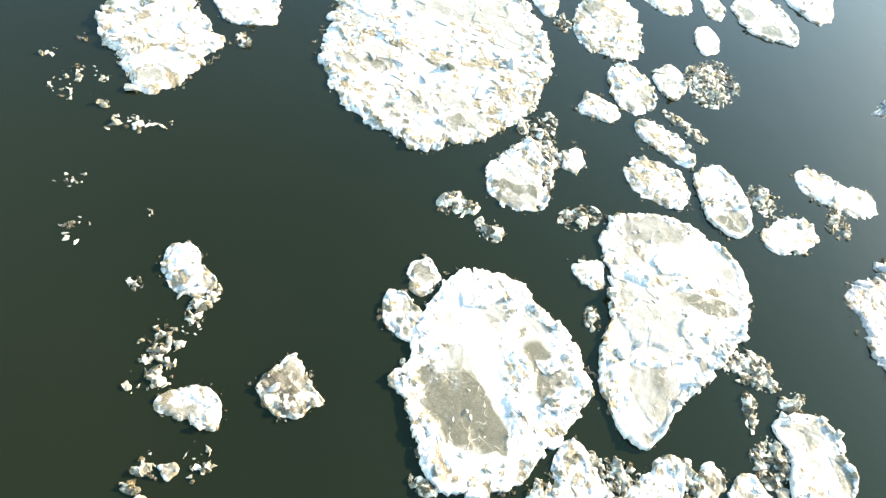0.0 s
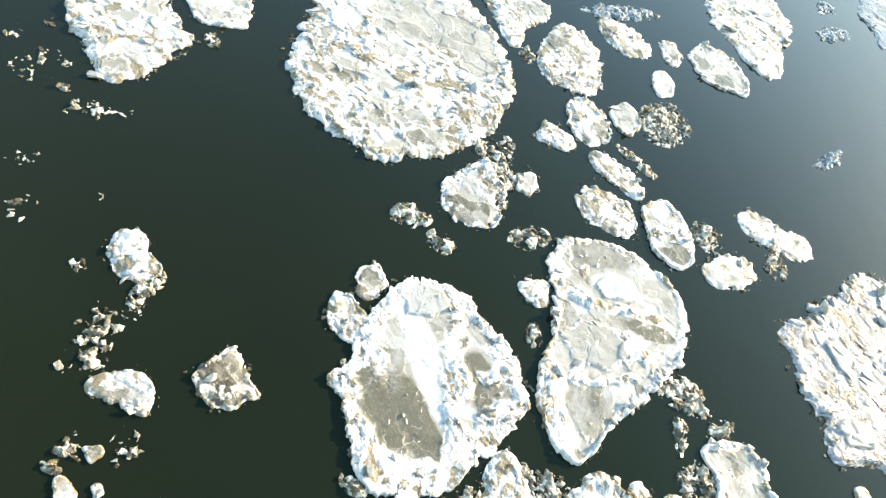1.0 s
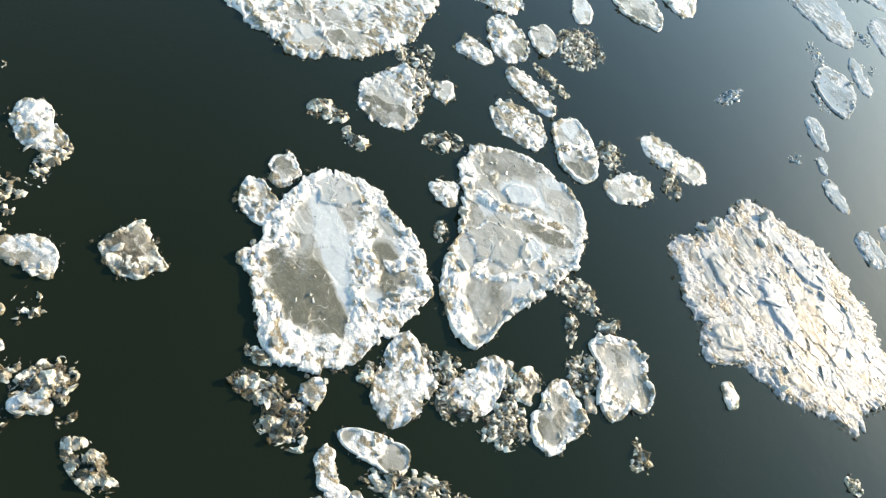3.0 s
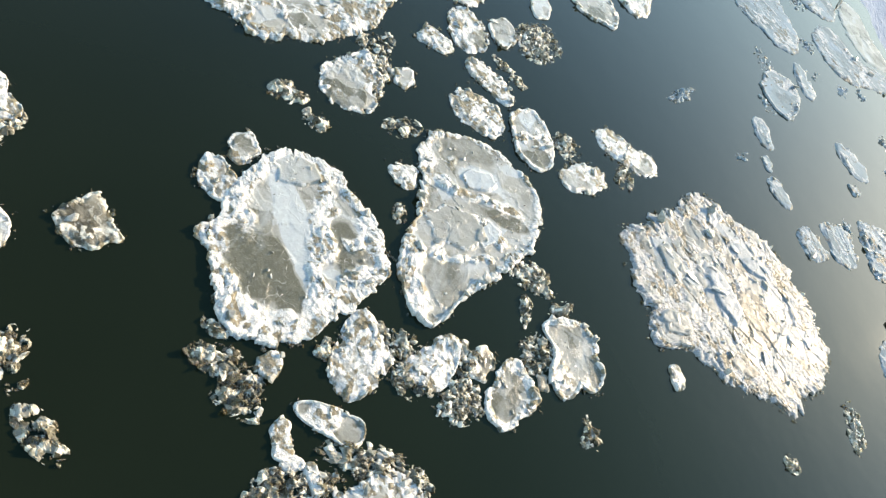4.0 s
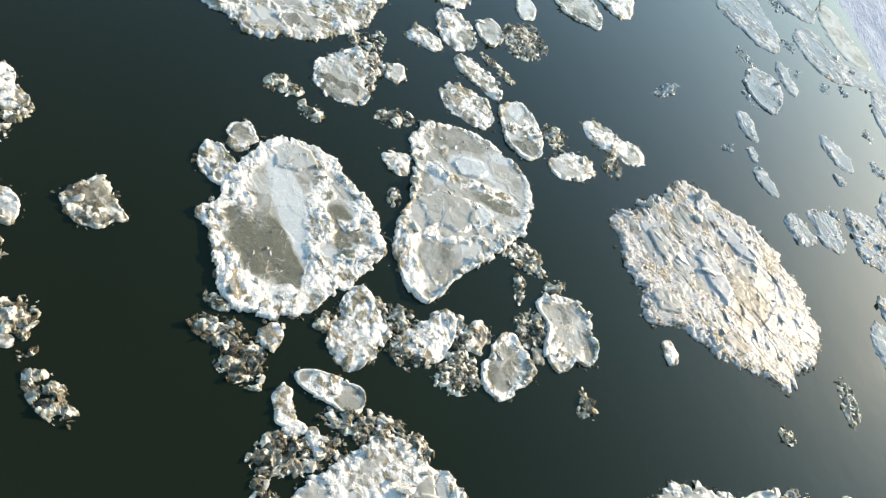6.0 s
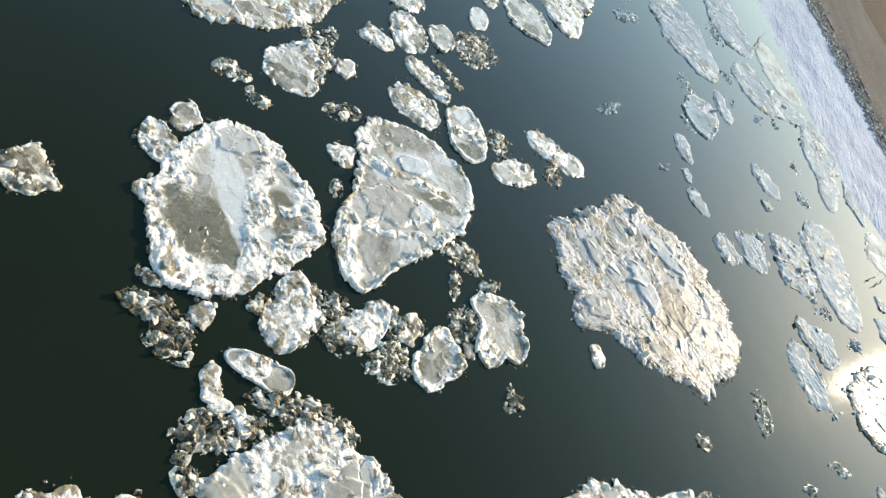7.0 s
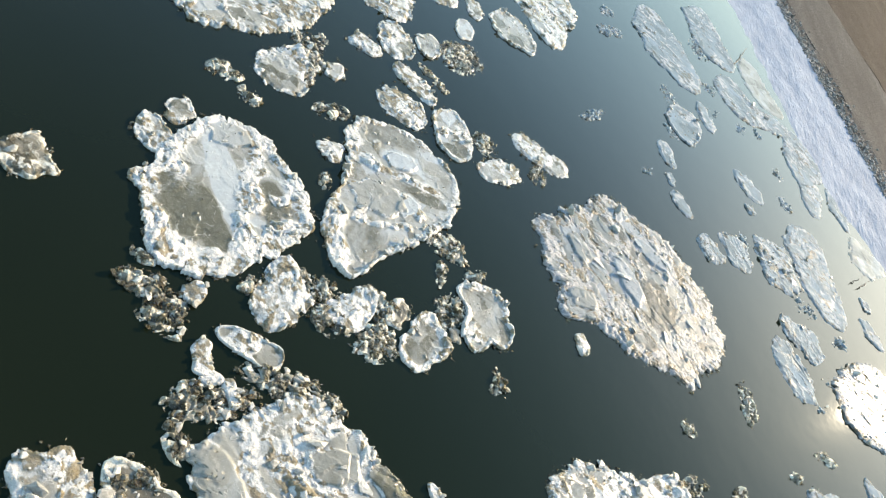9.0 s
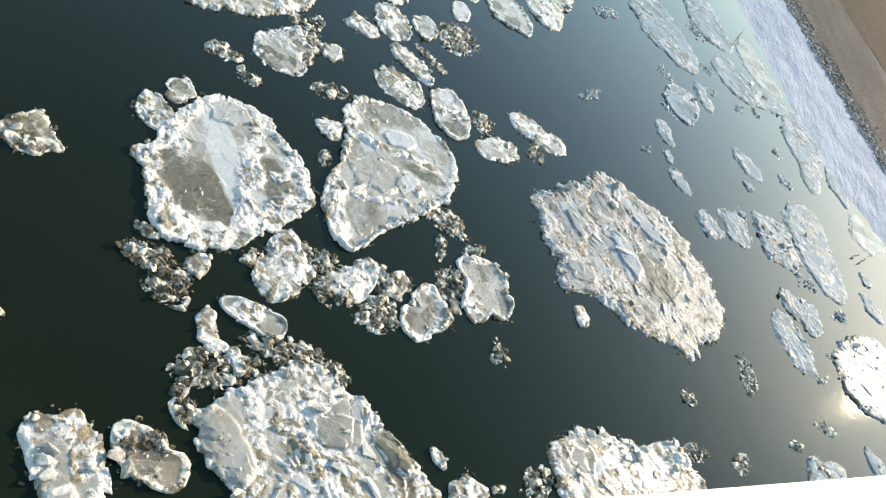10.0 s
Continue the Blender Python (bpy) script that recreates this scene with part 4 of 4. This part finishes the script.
brash(-1.30, 1.69, 0.42, 0.28, 60, 301)
brash(-1.72, 1.60, 0.35, 0.2, 20, 302, "faint streak of half-sunk brownish brash ice", sunk=0.02)
brash(-1.55, 1.04, 0.5, 0.2, 40, 303, "faint streak of half-sunk brownish brash ice", sunk=0.03)
brash(-0.83, 1.34, 0.2, 0.12, 30, 304, "faint streak of half-sunk brownish brash ice", sunk=0.02)
floe("lumpy", (-1.29, 1.36), [0.3, 0.26, 0.17, 0.12, 0.13, 0.2, 0.28, 0.31, 0.26, 0.15, 0.12, 0.18], 305)
floe("lumpy", (-1.95, 1.20), [0.28, 0.22, 0.15, 0.12, 0.14, 0.2, 0.28, 0.3, 0.22, 0.13, 0.12, 0.16], 306)
floe("lumpy", (3.22, 1.92), [0.17, 0.15, 0.14, 0.2, 0.3, 0.27, 0.17, 0.14, 0.14, 0.17, 0.28, 0.25], 307)
floe("lumpy", (2.85, 2.01), [0.2, 0.18, 0.14, 0.13, 0.16, 0.2, 0.22, 0.17, 0.13, 0.14], 308)
brash(3.39, 1.79, 0.4, 0.25, 60, 309)

# thin ice and crumbs drifting along the far bank
floe("thin", (11.91, 25.38), [1.46, 1.33, 1.38, 1.58, 1.69, 2.14, 2.79, 2.52, 2.04, 1.82, 1.74, 1.53, 1.46, 1.55, 1.80, 2.05, 2.46, 2.68, 2.30, 1.84], 201)
floe("pan", (12.78, 20.06), [0.83, 0.89, 1.04, 1.13, 1.18, 1.14, 1.17, 1.01, 0.90, 0.86, 0.88, 0.97, 0.98, 1.03, 1.13, 1.27, 1.21, 0.98, 0.87, 0.84], 202, rim=0.14, ice=THIN)
floe("thin", (13.92, 21.73), [0.41, 0.34, 0.36, 0.44, 0.76, 1.01, 0.60, 0.43, 0.40, 0.41, 0.43, 0.55, 0.77, 0.86, 0.72, 0.60], 203)
floe("thin", (14.58, 29.98), [1.13, 1.03, 1.08, 1.30, 1.72, 2.63, 2.53, 2.01, 1.78, 1.43, 1.22, 1.18, 1.27, 1.48, 1.88, 2.30, 2.39, 2.35, 1.86, 1.40], 204)
floe("thin", (16.64, 25.50), [2.23, 2.45, 1.26, 0.85, 0.77, 0.83, 1.43, 1.78, 1.86, 1.81, 1.89, 1.82, 1.75, 1.70, 1.51, 1.39, 1.23, 1.17, 1.25, 1.63], 205)
floe("young", (17.55, 28.42), [1.08, 0.95, 0.92, 1.00, 1.28, 2.23, 2.38, 1.84, 1.53, 1.26, 1.16, 1.11, 1.17, 1.32, 1.58, 1.87, 1.98, 2.03, 1.89, 1.37], 206)
floe("thin", (19.50, 24.17), [1.22, 1.23, 1.37, 1.47, 1.67, 2.05, 1.72, 1.43, 1.18, 1.03, 1.02, 1.13, 1.31, 1.66, 1.99, 1.84, 1.53, 1.32, 1.21, 1.24], 207)
floe("thin", (19.49, 21.54), [0.55, 0.65, 0.94, 1.16, 1.37, 1.02, 0.79, 0.73, 0.74, 0.74, 0.68, 0.70, 0.80, 1.00, 1.25, 1.31, 0.93, 0.66, 0.56, 0.52], 208)
floe("thin", (21.00, 22.07), [0.45, 0.42, 0.43, 0.49, 0.62, 0.96, 1.20, 0.79, 0.57, 0.50, 0.50, 0.55, 0.55, 0.56, 0.61, 0.95, 1.28, 0.82, 0.69, 0.57], 209)
floe("young", (21.98, 19.66), [1.18, 1.32, 1.18, 1.00, 1.09, 1.29, 1.22, 1.17, 0.98, 0.90, 0.92, 1.08, 1.34, 1.31, 1.23, 1.20, 1.02, 0.92, 0.94, 1.08], 210)
floe("thin", (15.75, 18.85), [0.68, 0.56, 0.52, 0.56, 0.61, 0.75, 0.90, 0.78, 0.63, 0.58, 0.53, 0.56, 0.64, 0.77, 0.83, 0.82], 211)
floe("thin", (15.72, 17.46), [0.28, 0.25, 0.26, 0.28, 0.23, 0.22, 0.26, 0.29, 0.23, 0.21, 0.23, 0.31, 0.28, 0.22, 0.21, 0.23], 212)
floe("thin", (13.64, 13.64), [0.57, 0.46, 0.44, 0.50, 0.53, 0.57, 0.51, 0.50, 0.51, 0.47, 0.51, 0.54, 0.51, 0.51, 0.48, 0.55], 213)
floe("thin", (14.75, 14.42), [0.56, 0.56, 0.66, 0.84, 0.75, 0.65, 0.71, 0.74, 0.61, 0.58, 0.63, 0.71, 0.79, 0.80, 0.71, 0.62], 214)
floe("thin", (18.52, 16.29), [0.91, 0.93, 1.04, 1.34, 1.97, 2.32, 2.10, 1.67, 1.54, 1.27, 1.04, 1.05, 1.13, 1.38, 1.75, 2.19, 2.28, 1.92, 1.31, 0.99], 215)
floe("rubble", (16.63, 15.21), [1.02, 0.96, 1.02, 1.19, 1.39, 1.17, 1.19, 1.26, 1.22, 1.04, 0.97, 0.92, 0.96, 1.31, 1.32, 1.23, 1.25, 1.14, 1.12, 1.13], 216, cover=0.5, lift=0.6, ice=THIN)
floe("thin", (17.19, 12.29), [0.86, 0.81, 0.81, 0.77, 0.69, 0.55, 0.51, 0.70, 0.98, 0.99, 0.88, 0.77, 0.66, 0.61, 0.60, 0.73, 0.82, 0.81, 0.84, 0.86], 217)
floe("thin", (16.49, 10.67), [0.71, 0.66, 0.62, 0.65, 0.74, 0.97, 1.08, 0.97, 0.90, 0.81, 0.74, 0.67, 0.66, 0.68, 0.77, 0.93, 1.02, 1.03, 0.94, 0.79], 218)
floe("thin", (21.02, 16.45), [0.23, 0.23, 0.28, 0.34, 0.32, 0.34, 0.36, 0.26, 0.22, 0.22, 0.27, 0.37, 0.32, 0.31, 0.35, 0.27], 219)
floe("thin", (20.87, 15.01), [0.46, 0.42, 0.43, 0.52, 0.59, 0.59, 0.64, 0.50, 0.45, 0.47, 0.49, 0.46, 0.51, 0.63, 0.68, 0.51], 220)
floe("rubble", (16.76, 6.66), [0.64, 0.95, 0.76, 0.44, 0.36, 0.38, 0.47, 0.53, 0.64, 0.76, 0.88, 0.51, 0.37, 0.33, 0.35, 0.48], 221, cover=0.5, lift=0.6, ice=THIN)
floe("thin", (18.87, 7.97), [0.41, 0.44, 0.37, 0.32, 0.35, 0.52, 0.46, 0.39, 0.38, 0.38, 0.42, 0.45, 0.38, 0.38, 0.45, 0.44], 222)
floe("thin", (12.50, 14.99), [0.41, 0.34, 0.35, 0.40, 0.53, 0.63, 0.56, 0.53, 0.43, 0.40, 0.38, 0.39, 0.46, 0.60, 0.65, 0.54], 223)
floe("thin", (11.92, 17.27), [0.32, 0.32, 0.38, 0.54, 0.70, 0.65, 0.54, 0.47, 0.38, 0.37, 0.43, 0.49, 0.63, 0.71, 0.63, 0.38], 224)
floe("thin", (12.09, 15.94), [0.23, 0.27, 0.26, 0.27, 0.35, 0.33, 0.28, 0.29, 0.24, 0.22, 0.23, 0.29, 0.35, 0.37, 0.26, 0.22], 225)
brash(11.14, 15.49, 0.19, 0.41, 146, 226, "scattered thin crumbs of pale ice on the water", sunk=0.03)
brash(15.88, 23.05, 0.32, 0.50, 166, 227, "scattered thin crumbs of pale ice on the water", sunk=0.03)
brash(17.71, 19.49, 0.39, 0.50, 117, 228, "scattered thin crumbs of pale ice on the water", sunk=0.03)
brash(18.99, 13.36, 0.31, 0.50, 115, 229, "scattered thin crumbs of pale ice on the water", sunk=0.03)
brash(15.18, 15.37, 0.24, 0.38, 4, 230, "scattered thin crumbs of pale ice on the water", sunk=0.03)
brash(17.41, 9.89, 0.21, 0.31, 111, 231, "scattered thin crumbs of pale ice on the water", sunk=0.03)
brash(17.62, 13.94, 0.39, 0.50, 115, 233, "scattered thin crumbs of pale ice on the water", sunk=0.03)
brash(12.08, 21.35, 0.73, 0.37, 101, 234, "scattered thin crumbs of pale ice on the water", sunk=0.03)
brash(14.47, 22.67, 0.25, 0.50, 126, 235, "scattered thin crumbs of pale ice on the water", sunk=0.03)
brash(12.17, 18.94, 0.42, 0.37, 109, 236, "scattered thin crumbs of pale ice on the water", sunk=0.03)
brash(17.66, 21.44, 0.43, 0.32, 97, 237, "scattered thin crumbs of pale ice on the water", sunk=0.03)
brash(18.03, 11.13, 0.22, 0.33, 109, 238, "scattered thin crumbs of pale ice on the water", sunk=0.03)
brash(14.25, 24.57, 0.46, 0.48, 108, 239, "scattered thin crumbs of pale ice on the water", sunk=0.03)
brash(16.80, 23.80, 0.32, 0.50, 10, 240, "scattered thin crumbs of pale ice on the water", sunk=0.03)
brash(13.79, 27.54, 0.94, 0.50, 101, 241, "scattered thin crumbs of pale ice on the water", sunk=0.03)

# ---- bridge rail below the camera's last place ----
def box_mesh(name, size, bevel, material):
    bm = bmesh.new()
    bmesh.ops.create_cube(bm, size=1.0)
    bmesh.ops.scale(bm, vec=size, verts=list(bm.verts))
    bmesh.ops.bevel(bm, geom=list(bm.edges), offset=bevel, segments=2, affect="EDGES")
    me = bpy.data.meshes.new(name)
    bm.to_mesh(me)
    bm.free()
    me.materials.append(material)
    return me


def bridge_rail(p, q):
    """A painted steel edge beam on a pier: its outer top edge runs through p and q."""
    way = (Vector(q) - Vector(p)).normalized()
    side = Vector((way.y, -way.x, 0))
    mid = (Vector(p) + Vector(q)) / 2
    turn = math.atan2(way.y, way.x)
    ob = new("bridge_rail")
    ob.matrix_basis = Matrix.LocRotScale((mid.x + side.x * 0.3, mid.y + side.y * 0.3, 0), Euler((0, 0, turn)), None)
    tagged(ob, "cream-painted weathered steel bridge beam with rust specks", "bridge")
    top = mid.z
    part("beam", box_mesh("beam", (9.0, 0.6, 0.35), 0.03, PAINT), ob, pose(0, 0, top - 0.175))
    part("flange", box_mesh("flange", (9.0, 0.5, 0.05), 0.01, PAINT), ob, pose(0, -0.02, top - 0.38))
    for x in (-3.4, 3.4):
        part("pier", box_mesh("pier", (0.7, 0.45, top + 0.6), 0.04, GRAVEL), ob, pose(x, -0.05, (top - 0.4 - 1.0) / 2))
    return ob


bridge_rail((4.40, -2.63, 7.5), (6.77, -1.34, 7.5))


# ---- driftwood frozen into the shore ice ----
def branch(a, b, r, seed):
    rng = random.Random(seed)
    ob = new("driftwood_branch")
    ob.location = a
    tagged(ob, "thin grey driftwood branch frozen in shore ice", "driftwood")
    bm = bmesh.new()
    d = Vector(b) - Vector(a)
    rings = []
    for i in range(8):
        f = i / 7
        c = d * f + Vector((rng.gauss(0, 0.03), rng.gauss(0, 0.03), rng.gauss(0, 0.02)))
        rr = r * (1 - 0.6 * f)
        rings.append([bm.verts.new(c + Vector((math.cos(k * 1.047) * rr * 0.7, math.cos(k * 1.047) * rr * 0.7, math.sin(k * 1.047) * rr))) for k in range(6)])
    for p, q in zip(rings, rings[1:]):
        for k in range(6):
            bm.faces.new((p[k], p[(k + 1) % 6], q[(k + 1) % 6], q[k]))
    bm.faces.new(rings[0]), bm.faces.new(rings[-1])
    bmesh.ops.recalc_face_normals(bm, faces=list(bm.faces))
    me = bpy.data.meshes.new("branch")
    bm.to_mesh(me)
    bm.free()
    me.materials.append(WOOD)
    part("branch", me, ob)
    return ob


branch((16.06, 28.93, 0.08), (17.18, 31.94, 0.16), 0.05, 3)
branch((20.77, 17.14, 0.08), (21.96, 18.59, 0.16), 0.05, 4)
branch((20.60, 17.35, 0.08), (21.41, 18.21, 0.16), 0.035, 5)

# ---- stones along the head of the snow ----
stone_rng = random.Random(21)
for _ in range(300):
    y = stone_rng.uniform(22, 50)
    f = abs(stone_rng.gauss(0, 0.45))
    x = float(bank_x(2, np.array(y))) * (1 - f) + float(bank_x(3, np.array(y))) * f
    s = stone_rng.uniform(0.05, 0.15)
    z = 0.5 + 0.1 * min(f, 1.0)
    part("stone", stone_rng.choice(STONES), bank_stones, Matrix.LocRotScale((x, y, z), Euler((stone_rng.uniform(-0.4, 0.4), stone_rng.uniform(-0.4, 0.4), stone_rng.uniform(0, 6.28))), (s * 1.3, s, s)))

# small rubble between the stones, too small to pick apart
bits = np.random.RandomState(5)
base_v = np.array([v.co[:] for v in STONES[0].vertices])
base_f = np.array([[v for v in p.vertices] for p in STONES[0].polygons if len(p.vertices) == 3])
count = 2600
by = bits.uniform(19, 60, count)
bf = np.abs(bits.normal(0, 0.5, count)) - 0.12
bx = bank_x(2, by) * (1 - bf) + bank_x(3, by) * bf
bs = bits.uniform(0.03, 0.085, count)
bturn = bits.uniform(0, 6.28, count)
bc, bn = np.cos(bturn)[:, None], np.sin(bturn)[:, None]
vx = (base_v[None, :, 0] * bc - base_v[None, :, 1] * bn) * bs[:, None] * 1.2 + bx[:, None]
vy = (base_v[None, :, 0] * bn + base_v[None, :, 1] * bc) * bs[:, None] + by[:, None]
vz = base_v[None, :, 2] * bs[:, None] + 0.52 + 0.1 * np.clip(bf, 0, 1)[:, None]
allf = (base_f[None] + (np.arange(count) * len(base_v))[:, None, None]).reshape(-1, 3)
part("stone_rubble", mesh_from("stone_rubble", np.stack([vx.ravel(), vy.ravel(), vz.ravel()], 1), allf, STONE), bank_stones, label="fine grey stone rubble")["kind"] = "stuff"
